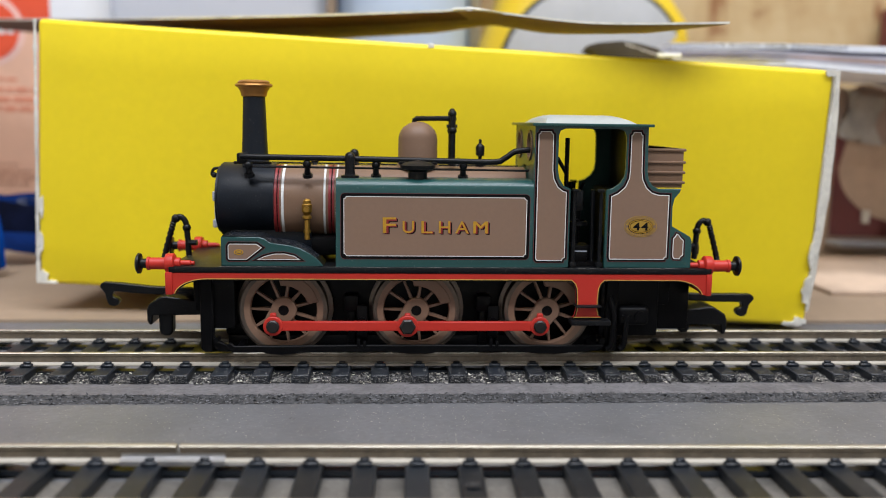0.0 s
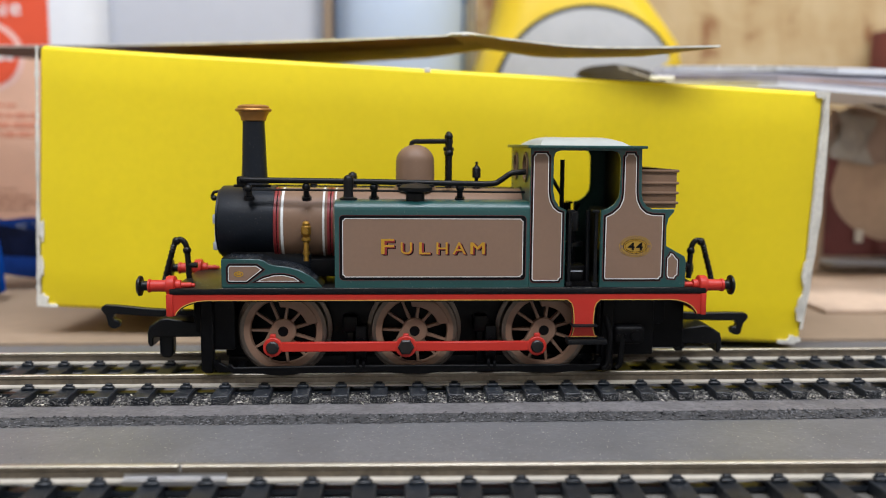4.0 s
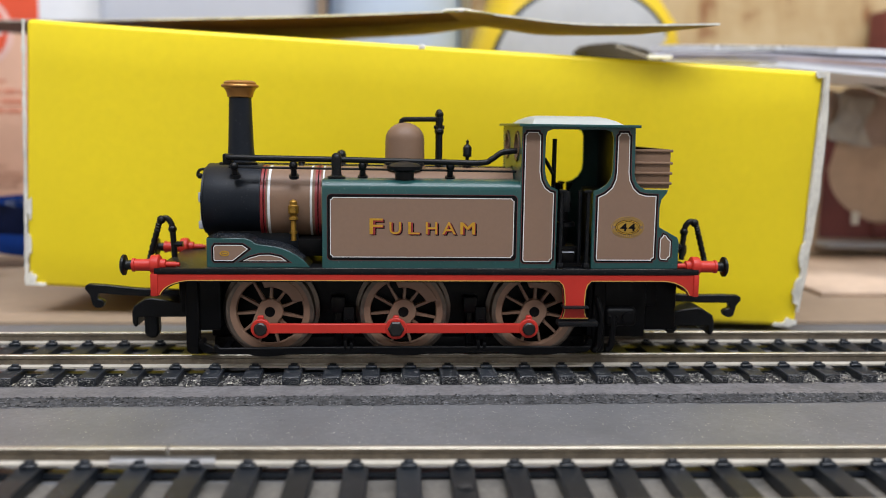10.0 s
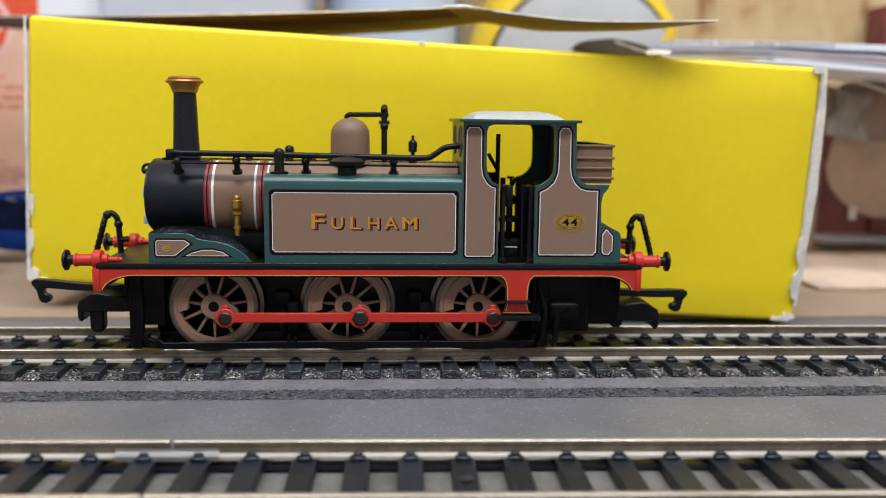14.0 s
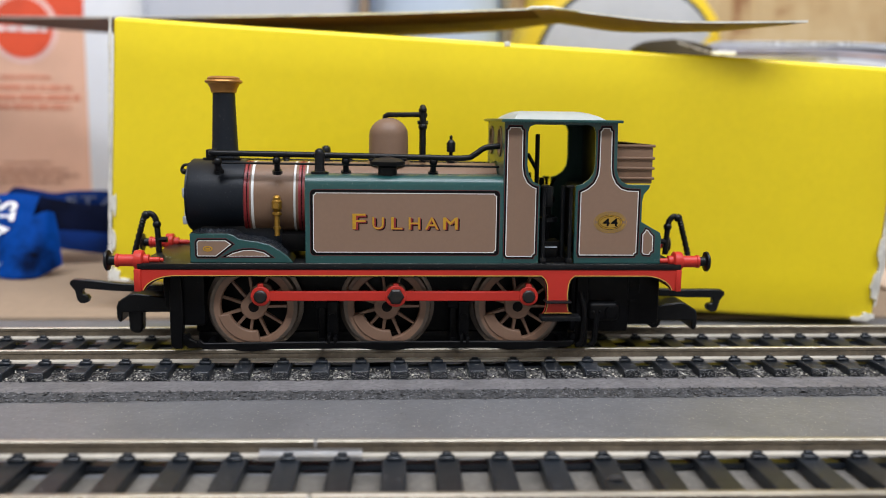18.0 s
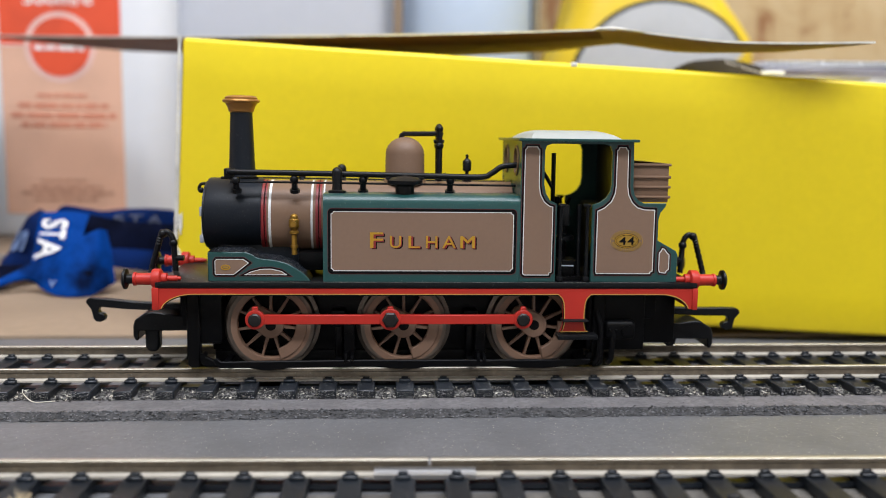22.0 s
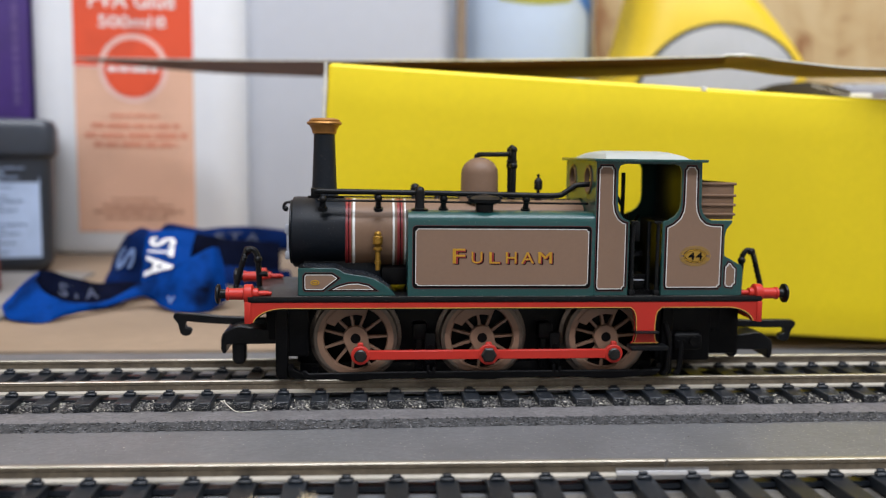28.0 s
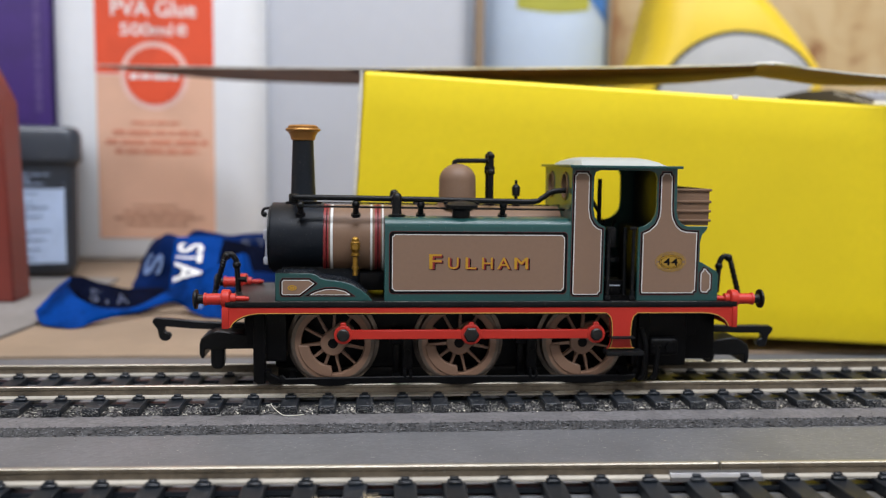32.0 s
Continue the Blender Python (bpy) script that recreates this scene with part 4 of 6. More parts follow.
for s in (-1, 1):
    b = bmesh.new()
    tube(b, curve_pts([(-30.6, s * 1.2, 35.6), (-29.8, s * 6.2, 35.65), (-27.6, s * 7.6, 35.6), (-10, s * 8, 35.45), (8, s * 8, 35.2), (15.6, s * 8, 35.15), (17.4, s * 8, 35.8), (19.2, s * 8, 37.0), (21, s * 8, 37.3), (23, s * 8, 37.4)], 7), 0.54, 10)
    box(b, -30.7, -28.9, s * 6.2 - 1, s * 6.2 + 1, 34.3, 36.25, 0.3)
    box(b, -31.3, -24.5, s * 6.6 - 0.5, s * 6.6 + 0.5, 34.25, 34.75, 0.2)
    if s < 0:
        part("condensing_pipe", b, BLACK, engine, "black pipe along the boiler top")
    else:
        b.free()
    b = bmesh.new()
    tube(b, [(-29.5, s * 7.6, 33.9), (22, s * 7.6, 33.6)], 0.2, 8)
    for x in (-28.5, -18.1, -5.8, 10.0):
        bmesh.ops.create_uvsphere(b, u_segments=12, v_segments=8, radius=0.78, matrix=Matrix.Translation((x, s * 7.7, 34.4 if x > -20 else 34.1)))
        tube(b, [(x, s * 7.5, 34), (x, s * 6.6, 32.0)], [0.5, 0.62], 8)
        tube(b, [(x, s * 6.9, 32.6), (x, s * 6.7, 32.0)], 0.9, 8)
    part("handrail", b, BLACK, engine, "thin black handrail with knobs")
    b = lathe(bmesh.new(), [(1.6, 32.0), (1.6, 32.5), (0.95, 32.7), (0.85, 33.5), (0.95, 35.6), (0.8, 36.3), (0.45, 36.6), (0.05, 36.7)], (-10.4, s * 8.6, 0), "z", 16)
    part("tank_vent", b, BLACK, engine, "black tank vent")
    b = lathe(bmesh.new(), [(1.7, 31.8), (1.7, 33.4), (1.9, 33.6), (3.1, 33.9), (3.2, 34.5), (2.4, 35.0), (0.6, 35.3), (0.05, 35.4)], (1.7, s * 9.6, 0), "z", 20)
    box(b, -1.7, 5.1, s * 9.6 - 0.4, s * 9.6 + 0.4, 34.6, 35.1, 0.1)
    part("tank_filler", b, BLACK, engine, "black tank filler cap")
    b = bmesh.new()
    tube(b, [(-18.2, s * 7.6, 20.8), (-18.2, s * 7.6, 24.6)], 0.5, 10)
    lathe(b, [(0.55, 24.4), (0.85, 24.6), (0.85, 25.0), (0.6, 25.2), (0.75, 25.6), (0.95, 25.8), (0.95, 27.1), (0.7, 27.3), (0.7, 27.8), (0.45, 28.1), (0.1, 28.2)], (-18.2, s * 7.6, 0), "z", 16)
    tube(b, [(-18.2, s * 6, 26.4), (-18.2, s * 8.9, 26.4)], 0.5, 10)
    tube(b, [(-18.2, s * 7.6, 22.0), (-18.2, s * 7.6, 22.5)], 0.68, 10)
    part("clack_valve", b, BRASS, engine, "gold clack valve")


# side tanks, splashers and cab
def panel(outline, y, s, parent, border=0.42, line=0.13, gap=0.10, edge=None):
    """A lined panel: black border, umber field and white line, on a side that faces s."""
    b = bmesh.new()
    extrude(b, edge or inset(outline, -border), y, y + s * 0.05)
    part("black_border", b, LINE_BLACK, parent)
    part("panel_field", extrude(bmesh.new(), outline, y, y + s * 0.09), PANEL, parent, "flat umber panel")
    part("white_line", lining(bmesh.new(), outline, gap - 0.08, gap + line - 0.08, y + s * 0.12, s), LINE_WHITE, parent)
    part("red_line", lining(bmesh.new(), edge or outline, -0.09 - (0 if edge else border), 0 if edge else -border, y + s * 0.05, s), PANEL_RED, parent)


def word_on_tank(s, parent):
    spots = [("F", -4.45, -2.15, 22.7, 25.45), ("U", -0.95, 1.05, 22.7, 24.85), ("L", 2.35, 4.35, 22.7, 24.85), ("H", 5.45, 7.45, 22.7, 24.85), ("A", 8.35, 10.75, 22.7, 24.85), ("M", 11.55, 14.15, 22.7, 24.85)]
    for c, x0, x1, z0, z1 in spots:
        for m, dx, dz, dy, nm in ((LINE_BLACK, 0.36, -0.24, 0.10, "letter_shadow"), (LINE_RED, 0.15, -0.10, 0.13, "letter_shade"), (GOLD, 0, 0, 0.16, "letter")):
            w = letters(c, 2.6, -0.02 if c == "M" else (0.0 if nm == "letter" else 0.08))
            if c == "M":
                twin = letters(c, 2.6, 0.0)
                bmesh.ops.translate(twin, verts=twin.verts[:], vec=(0.10 if nm == "letter" else 0.2, 0.004, 0))
                join(w, twin)
            if s > 0:
                fit_to(w, -(x1 + dx) + 9.7, -(x0 + dx) + 9.7, 0, z0 + dz, z1 + dz)
                bmesh.ops.rotate(w, verts=w.verts[:], cent=(0, 0, 0), matrix=Euler((0, 0, math.pi)).to_matrix())
                bmesh.ops.translate(w, verts=w.verts[:], vec=(9.7, 12.5 + dy, 0))
            else:
                fit_to(w, x0 + dx, x1 + dx, -12.5 - dy, z0 + dz, z1 + dz)
            part(nm, w, m, parent, sharp=60)


def tank(s):
    y1, y0 = s * 12.5, s * 5.0
    r = 1.7
    prof = [(y0, 16.6), (y1, 16.6), (y1, 32.1 - r)] + [(y1 - s * r * (1 - math.cos(radians(a))), 32.1 - r + r * math.sin(radians(a))) for a in (18, 36, 54, 72, 90)] + [(y0, 32.1)]
    b = bmesh.new()
    sweep(b, [[(x, y, z) for y, z in prof] for x in (-12.7, 22.2)])
    bevel(b, 0.12, 1, 60)
    t = part("side_tank", b, GREEN, engine, "dark green side tank with a lined umber panel", sharp=25)
    panel(notched(-11.35, 21.1, 18.5, 29.15, 0.42), y1, s, t, edge=arc(-11.1, 18.75, 0.72, 180, 270) + arc(20.85, 18.75, 0.72, 270, 360) + arc(20.85, 28.9, 0.72, 0, 90) + arc(-11.1, 28.9, 0.72, 90, 180))
    word_on_tank(s, t)


for s in (-1, 1):
    tank(s)
    y1 = s * 12.4
    o = [(-32.8, 16.6), (-32.8, 21.75), (-26.2, 21.75), (-25.2, 21.45), (-24.4, 20.85), (-23.2, 20.6), (-21, 20.35), (-19, 19.8), (-17.2, 18.8), (-15.7, 17.6), (-14.9, 16.6)]
    sp = part("splasher", extrude(bmesh.new(), o, y1, s * 6.5, 0.1), GREEN, engine, "dark green splasher and sandbox side")
    tp = [(x, z) for x, z in o[1:]]
    bb = bmesh.new()
    for (xa, za), (xb, zb) in zip(tp, tp[1:]):
        q = [bb.verts.new(p) for p in ((xa, s * 12.1, za + 0.06), (xb, s * 12.1, zb + 0.06), (xb, s * 6.0, zb + 0.06), (xa, s * 6.0, za + 0.06))]
        bb.faces.new(q)
    part("splasher_top", bb, BLACK, sp, "dusty black splasher top")
    panel([(-31.4, 17.75), (-31.6, 18.0), (-31.6, 20.2), (-31.3, 20.6), (-26.6, 20.6), (-25.6, 19.9), (-28.3, 17.75)], y1, s, sp, 0.28, 0.13)
    panel([(-26.6, 17.75), (-25.4, 18.35), (-23.6, 18.85), (-21.8, 18.9), (-20.0, 18.5), (-18.9, 17.75)], y1, s, sp, 0.26, 0.13)
    e = [(-29.7 + 0.85 * math.cos(a * 0.5236), 19.1 + 0.5 * math.sin(a * 0.5236)) for a in range(12)]
    part("gold_badge", lining(bmesh.new(), e, 0, 0.2, y1 + s * 0.13, s), GOLD, sp)
    part("gold_badge", box(bmesh.new(), -30.1, -29.3, min(y1, y1 + s * 0.13), max(y1, y1 + s * 0.13), 18.95, 19.25), GOLD, sp)

CAB = [(22.2, 16.6), (22.2, 42.15), (42.35, 42.15), (42.5, 33.6), (42.8, 32.4), (43.5, 31.4), (44.6, 30.9), (48.7, 30.9), (48.5, 30.3), (47.6, 29.2), (47.3, 27.8), (47.35, 24.2), (50.8, 22.3), (51.1, 21.5), (51.1, 16.6),
       (35.2, 16.6), (35.2, 30.6), (36.4, 30.95), (37.6, 31.8), (38.35, 33.0), (38.55, 34.5), (38.5, 40.0), (38.1, 41.0), (37.2, 41.35), (27.6, 41.35), (26.7, 41.0), (26.4, 40.1), (26.4, 34.2), (26.7, 32.6), (27.5, 31.3), (28.8, 30.7), (28.8, 16.6)]
PAN_A = [(22.95, 17.9), (22.75, 18.2), (22.75, 40.3), (23.05, 40.5), (23.15, 40.85), (25.1, 40.85), (25.2, 40.5), (25.5, 40.3), (25.55, 34), (25.8, 32.4), (26.5, 31.1), (27.4, 30.4), (28.1, 30.2), (28.1, 18.4), (27.7, 18.2), (27.6, 17.8), (23.1, 17.8)]
PAN_B = [(36.2, 18.1), (36.05, 18.6), (36.05, 29.5), (37.3, 30.1), (38.5, 31.2), (39.1, 32.6), (39.25, 34), (39.25, 40.3), (39.55, 40.5), (39.65, 40.9), (41.0, 40.9), (41.1, 40.5), (41.4, 40.3), (41.5, 34), (41.7, 32.5), (42.4, 31.1), (43.4, 30.2), (44.6, 29.85), (46.6, 29.8), (46.6, 18.6), (46.2, 18.45), (46.1, 18.1)]
PAN_C = [(47.9, 18.3), (47.6, 18.8), (47.6, 22.0), (48.0, 22.4), (48.2, 22.9), (48.7, 22.7), (49.1, 22.1), (49.6, 21.7), (49.6, 18.9), (49.2, 18.7), (49.0, 18.2)]


def number_plate(s, parent):
    cx, cz, y = 41.6, 24.15, s * 12.5

    def ell(rx, rz, k=40):
        return [(cx + rx * math.cos(2 * math.pi * i / k), cz + rz * math.sin(2 * math.pi * i / k)) for i in range(k)]

    pl = part("oval_plate", extrude(bmesh.new(), ell(2.98, 1.93), y, y + s * 0.11), PANEL, parent, "oval number plate with gold lettering round it")
    part("plate_edge", extrude(bmesh.new(), ell(2.22, 1.34), y, y + s * 0.15), LINE_BLACK, pl)
    part("gold_field", extrude(bmesh.new(), ell(2.12, 1.24), y, y + s * 0.18), GOLD, pl)
    part("inner_line", lining(bmesh.new(), ell(2.12, 1.24), 0.14, 0.24, y + s * 0.21, s), LINE_BLACK, pl)
    part("plate_field", extrude(bmesh.new(), ell(1.88, 1.0), y, y + s * 0.2), OLDGOLD, pl)
    b = bmesh.new()
    for i in range(44):
        a = 2 * math.pi * i / 44 + 0.07
        if abs(math.sin(a)) < 0.16:
            continue
        u, w = Vector((math.cos(a) * 2.52, math.sin(a) * 1.55)), Vector((-math.sin(a) * 2.52, math.cos(a) * 1.55)).normalized()
        n2 = Vector((w.y, -w.x))
        h = 0.13 + 0.07 * ((i * 7) % 3)
        q = [u + w * 0.08 + n2 * 0.2, u + w * 0.12 - n2 * h, u - w * 0.07 - n2 * h, u - w * 0.1 + n2 * 0.2]
        b.faces.new([b.verts.new((cx + p.x, y + s * 0.17, cz + p.y)) for p in q])
    part("worn_lettering", b, OLDGOLD, pl)
    part("outer_line", lining(bmesh.new(), ell(2.98, 1.93), 0.0, 0.09, y + s * 0.14, s), OLDGOLD, pl)
    for i, (x0, x1) in enumerate(((40.2, 41.5), (41.7, 43.0))):
        w = letters("4", 2.0, 0.05)
        if s > 0:
            fit_to(w, -x1, -x0, -y - 0.24, 23.45, 24.85)
            bmesh.ops.rotate(w, verts=w.verts[:], cent=(0, 0, 0), matrix=Euler((0, 0, math.pi)).to_matrix())
        else:
            fit_to(w, x0, x1, y - 0.24, 23.45, 24.85)
        part("numeral", w, LINE_BLACK, pl, sharp=60)


for s in (-1, 1):
    cs = part("cab_side", extrude(bmesh.new(), CAB, s * 12.5, s * 11.8, 0.08), GREEN, engine, "dark green cab side with lined umber panels")
    for o in (PAN_A, PAN_B, PAN_C):
        panel(o, s * 12.5, s, cs, 0.3 if o is not PAN_C else 0.2, 0.15)
    number_plate(s, cs)
    b = bmesh.new()
    for x in (29.6, 34.4):
        tube(b, [(x, s * 12.2, 17), (x, s * 12.2, 30.3)], 0.36, 8)
        box(b, x - (0.5 if x < 30 else 0.9), x + (0.9 if x < 30 else 0.5), s * 12.2 - 0.7, s * 12.2 + 0.5, 30.2, 30.75, 0.15)
        box(b, x - 0.55, x + 0.55, s * 12.0 - 0.6, s * 12.0 + 0.6, 16.6, 17.6, 0.15)
    part("cab_handrail", b, BLACK, engine, "black upright cab handrail")


def end_plate(x, name, label):
    """A cab end with round windows through it."""
    b = bmesh.new()
    k = 24
    for s in (-1, 1):
        cy, cz, r = s * 6.4, 38.2, 2.4
        for xx in (x, x + 0.6):
            ring = [b.verts.new((xx, cy + r * math.cos(2 * math.pi * i / k), cz + r * math.sin(2 * math.pi * i / k))) for i in range(k)]
            out = []
            for i in range(k):
                a = 2 * math.pi * i / k
                c, d = math.cos(a), math.sin(a)
                ylo, yhi = min(0, s * 11.8), max(0, s * 11.8)
                t = min(((yhi - cy) / c if c > 1e-6 else (ylo - cy) / c if c < -1e-6 else 1e9), ((42.3 - cz) / d if d > 1e-6 else (34.0 - cz) / d if d < -1e-6 else 1e9))
                out.append(b.verts.new((xx, cy + c * t, cz + d * t)))
            for i in range(k):
                b.faces.new((ring[i], ring[(i + 1) % k], out[(i + 1) % k], out[i]))
    box(b, x, x + 0.6, -11.8, 11.8, 16.6, 34.0)
    ob = part(name, b, GREEN, engine, label)
    for s in (-1, 1):
        part("window_rim", lathe(bmesh.new(), [(2.3, -0.25), (2.8, -0.25), (2.8, 0.85), (2.3, 0.85)], (x, s * 6.4, 38.2), "x", 28, True), BROWN, ob, "umber window rim")
    return ob


end_plate(22.25, "cab_front", "dark green cab front with two round windows")
part("cab_back", box(bmesh.new(), 41.6, 42.2, -11.8, 11.8, 16.6, 42.0, 0.1), UNDER, engine, "dark cab back plate")
part("roof_plate", box(bmesh.new(), 21.5, 42.9, -14.15, 14.15, 41.75, 42.25, 0.10), GREEN, engine, "dark green roof plate and gutter")
b = bmesh.new()
rings = []
for q, zz in ((0, 0.0), (0.25, 0.7), (0.55, 1.2), (0.8, 1.46), (1.0, 1.54)):
    x0, x1, yy = 23.9 + 2.9 * q, 40.2 - 3.4 * q, 12.6 * (1 - q) + 1.2 * q
    rings.append([(x, y, 42.24 + zz) for x, y in ((x0, -yy), (x1, -yy), (x1, yy), (x0, yy))])
sweep(b, rings)
part("roof", b, ROOF, engine, "off-white domed cab roof", sharp=25)
b = box(bmesh.new(), 22.9, 26.0, -8, 8, 16.6, 31.5, 0.6)
box(b, 28.8, 35.2, -11, 11, 16.6, 17.4)
box(b, 29.6, 33.4, -9.5, -5, 17.4, 20.3, 0.4)
box(b, 38.2, 41.6, -11.5, 11.5, 16.6, 29.8, 0.4)
part("backhead", b, UNDER, engine, "black boiler backhead and cab floor")
b = tube(bmesh.new(), [(29.2, -6, 30), (29.2, -6, 39.6)], 0.42, 8)
tube(b, [(27.4, -6, 36), (29.2, -6, 33)], 0.35, 8)
for y in (-4, 2, 6):
    tube(b, [(26.0, y, 24 + y * 0.3), (29.0, y, 25 + y * 0.3)], 0.5, 8)
tube(b, [(30.5, -4, 17), (30.5, -4, 31.5)], 0.5, 8)
lathe(b, [(1.5, 23.9), (1.9, 23.7), (1.9, 24.4), (1.5, 24.6)], (31.2, -7.2, 0), "z", 20, True)
tube(b, [(29.4, -7.2, 24.1), (33.0, -7.2, 24.1)], 0.22, 6)
tube(b, [(31.2, -7.2, 17.5), (31.2, -7.2, 24.8)], 0.42, 8)
tube(b, [(33.6, -9.6, 17.2), (33.5, -9.4, 30.4)], 0.4, 8)
box(b, 30.2, 31.6, -10.2, -9.0, 26.6, 30.3, 0.2)
part("regulator", b, BLACK, engine, "black levers and handbrake in the cab")

# added dark plates block part of the open far doorway to dim the cab
b = box(bmesh.new(), 28.7, 31.0, 10.9, 11.5, 17.0, 31.6, 0.1)
box(b, 31.0, 35.3, 10.9, 11.5, 17.0, 19.4, 0.1)
part("cab_door", b, UNDER, engine, "dark plates added across part of the far doorway")
b = box(bmesh.new(), 31.4, 32.5, -4.2, -2.2, 17.0, 29.6, 0.25)
lathe(b, [(0.3, -4.6), (1.1, -4.5), (1.1, -4.2), (0.3, -4.1)], (31.9, 0, 27.4), "y", 14)
tube(b, [(31.9, -4.4, 29.4), (32.6, -5.6, 31.4)], 0.3, 8)
part("reverser_stand", b, UNDER, engine, "black reverser stand in the cab")
b = box(bmesh.new(), 29.9, 32.6, -10.6, -7.0, 17.2, 19.4, 0.2)
part("tool_box", b, UNDER, engine, "small black box on the cab floor")
part("box_edge", box(bmesh.new(), 30.0, 32.5, -10.75, -10.55, 19.2, 19.42, 0.05), SILVER, engine, "pale top edge of the box")

# coal bunker with ribs
b = box(bmesh.new(), 42.7, 49.4, -10.9, 10.9, 31.0, 38.0, 0.2)
bk = part("coal_bunker", b, BROWN, engine, "umber coal bunker with raised rails")
for z in (31.7, 33.5, 35.3, 37.5):
    part("bunker_rail", box(bmesh.new(), 42.6, 49.75, -11.25, 11.25, z, z + 0.5, 0.18), BROWN, bk)
b = box(bmesh.new(), 47.2, 51.0, -11.7, 11.7, 16.6, 22.0, 0.2)
part("bunker_base", b, GREEN, engine, "dark green bunker base")

# dust that has settled on the engine
def splasher_z(x):
    return float(np.interp(x, (-32.3, -26.2, -24.4, -21, -19, -17.2, -15.7, -14.9), (21.8, 21.8, 20.9, 20.4, 19.85, 18.85, 17.65, 16.7)))


def on_engine(r):
    k = r.random()
    if k < 0.48:
        return r.uniform(-33, 50), -12.7 - 0.4 * r.random(), 16.56
    if k < 0.66:
        x = r.uniform(-32, -16)
        return x, -12.2 + 4.5 * r.random() ** 1.5, splasher_z(x) + 0.05
    if k < 0.84:
        return r.uniform(-12, 22), -r.uniform(7.5, 11.2), 32.1
    return r.uniform(-41, -33), r.uniform(-12.9, 10), 16.58


def on_splasher(r):
    x = r.uniform(-32, -16)
    return x, -12.3 + 5.5 * r.random(), splasher_z(x) + 0.06


grit = specks("black_grit", "coarse black grit on the splasher tops", SOOT, 1500, 33, on_splasher, 0.10, 0.32)
grit.parent = engine
del grit["category"]
dust = specks("settled_dust", "pale dust specks settled on the engine", CRUMB, 4200, 31, on_engine, 0.035, 0.11)
dust.parent = engine
del dust["category"]

# wheels and rods
AXLES = (-22.33, 1.67, 25.67)


def wheel(x, s, made={}):
    """A spoked wheel about the y axis, its crank pin at the bottom."""
    y0 = s * 9.75
    names = ("wheel", "hub", "balance_weight", "tyre", "axle_end", "spoke")
    if s not in made:
        k = 48
        prof = [(7.15, y0), (6.1, y0), (5.95, y0 - s * 0.25), (5.95, y0 - s * 1.4), (7.15, y0 - s * 1.4)]
        b = bmesh.new()
        sweep(b, [[(r * math.cos(2 * math.pi * i / k), y, r * math.sin(2 * math.pi * i / k)) for r, y in prof] for i in range(k)], loop=True)
        rim = part("wheel", b, WHEEL, engine, "brown spoked driving wheel")
        hub = arc(0, 0, 2.35, 172, 8, 14) + arc(0, -THROW, 1.95, -6, -174, 10)
        obs = [rim, part("hub", extrude(bmesh.new(), hub[::-1], y0 + s * 0.12, y0 - s * 1.4, 0.15), WHEEL, rim)]
        wt = arc(0, 0, 6.5, 47, 133, 12) + arc(0, 0, 4.5, 130, 50, 12)
        obs.append(part("balance_weight", extrude(bmesh.new(), wt, y0 + s * 0.22, y0 - s * 1.2, 0.12), WHEEL, rim))
        obs.append(part("tyre", lathe(bmesh.new(), [(7.12, s * 9.72), (7.3, s * 9.78), (7.85, s * 9.72), (7.98, s * 9.55), (8.05, s * 7.6), (8.75, s * 7.4), (8.75, s * 6.9), (6.4, s * 6.9), (6.4, s * 8.4)], (0, 0, 0), "y", 56, True), STEEL, rim, "brownish steel tyre and flange"))
        obs.append(part("axle_end", lathe(bmesh.new(), [(0.95, s * 9.7), (0.95, s * 9.89), (0.82, s * 9.895), (0.78, s * 9.885), (0.05, s * 9.88)], (0, 0, 0), "y", 18), UNDER, rim))
        w = bmesh.new()
        sweep(w, [[(2.2, y0 - s * 0.4, -0.26), (2.2, y0 - s * 0.4, 0.26), (2.2, y0 - s * 1.3, 0.34), (2.2, y0 - s * 1.3, -0.34)], [(6.3, y0 - s * 0.55, -0.17), (6.3, y0 - s * 0.55, 0.17), (6.3, y0 - s * 1.2, 0.23), (6.3, y0 - s * 1.2, -0.23)]])
        obs.append(part("spoke", w, WHEEL, rim))
        made[s] = obs
    else:
        obs = []
        for nm, q in zip(names, made[s]):
            c = new(nm, q.data)
            c.parent = obs[0] if obs else engine
            obs.append(c)
        obs[0]["label"] = "brown spoked driving wheel"
    for i in range(11):
        c = obs[5] if not i else new("spoke", obs[5].data)
        c.parent = obs[0]
        c.matrix_basis = Matrix.Rotation(-2 * math.pi * (i + 0.5) / 11, 4, "Y")
    return obs[0]


wheels = []
for x in AXLES:
    for s in (-1, 1):
        wheels.append((wheel(x, s), x))
    part("axle", tube(bmesh.new(), [(x, -9.0, WHEEL_Z), (x, 9.0, WHEEL_Z)], 1.1, 16), UNDER, engine, "plain black axle")

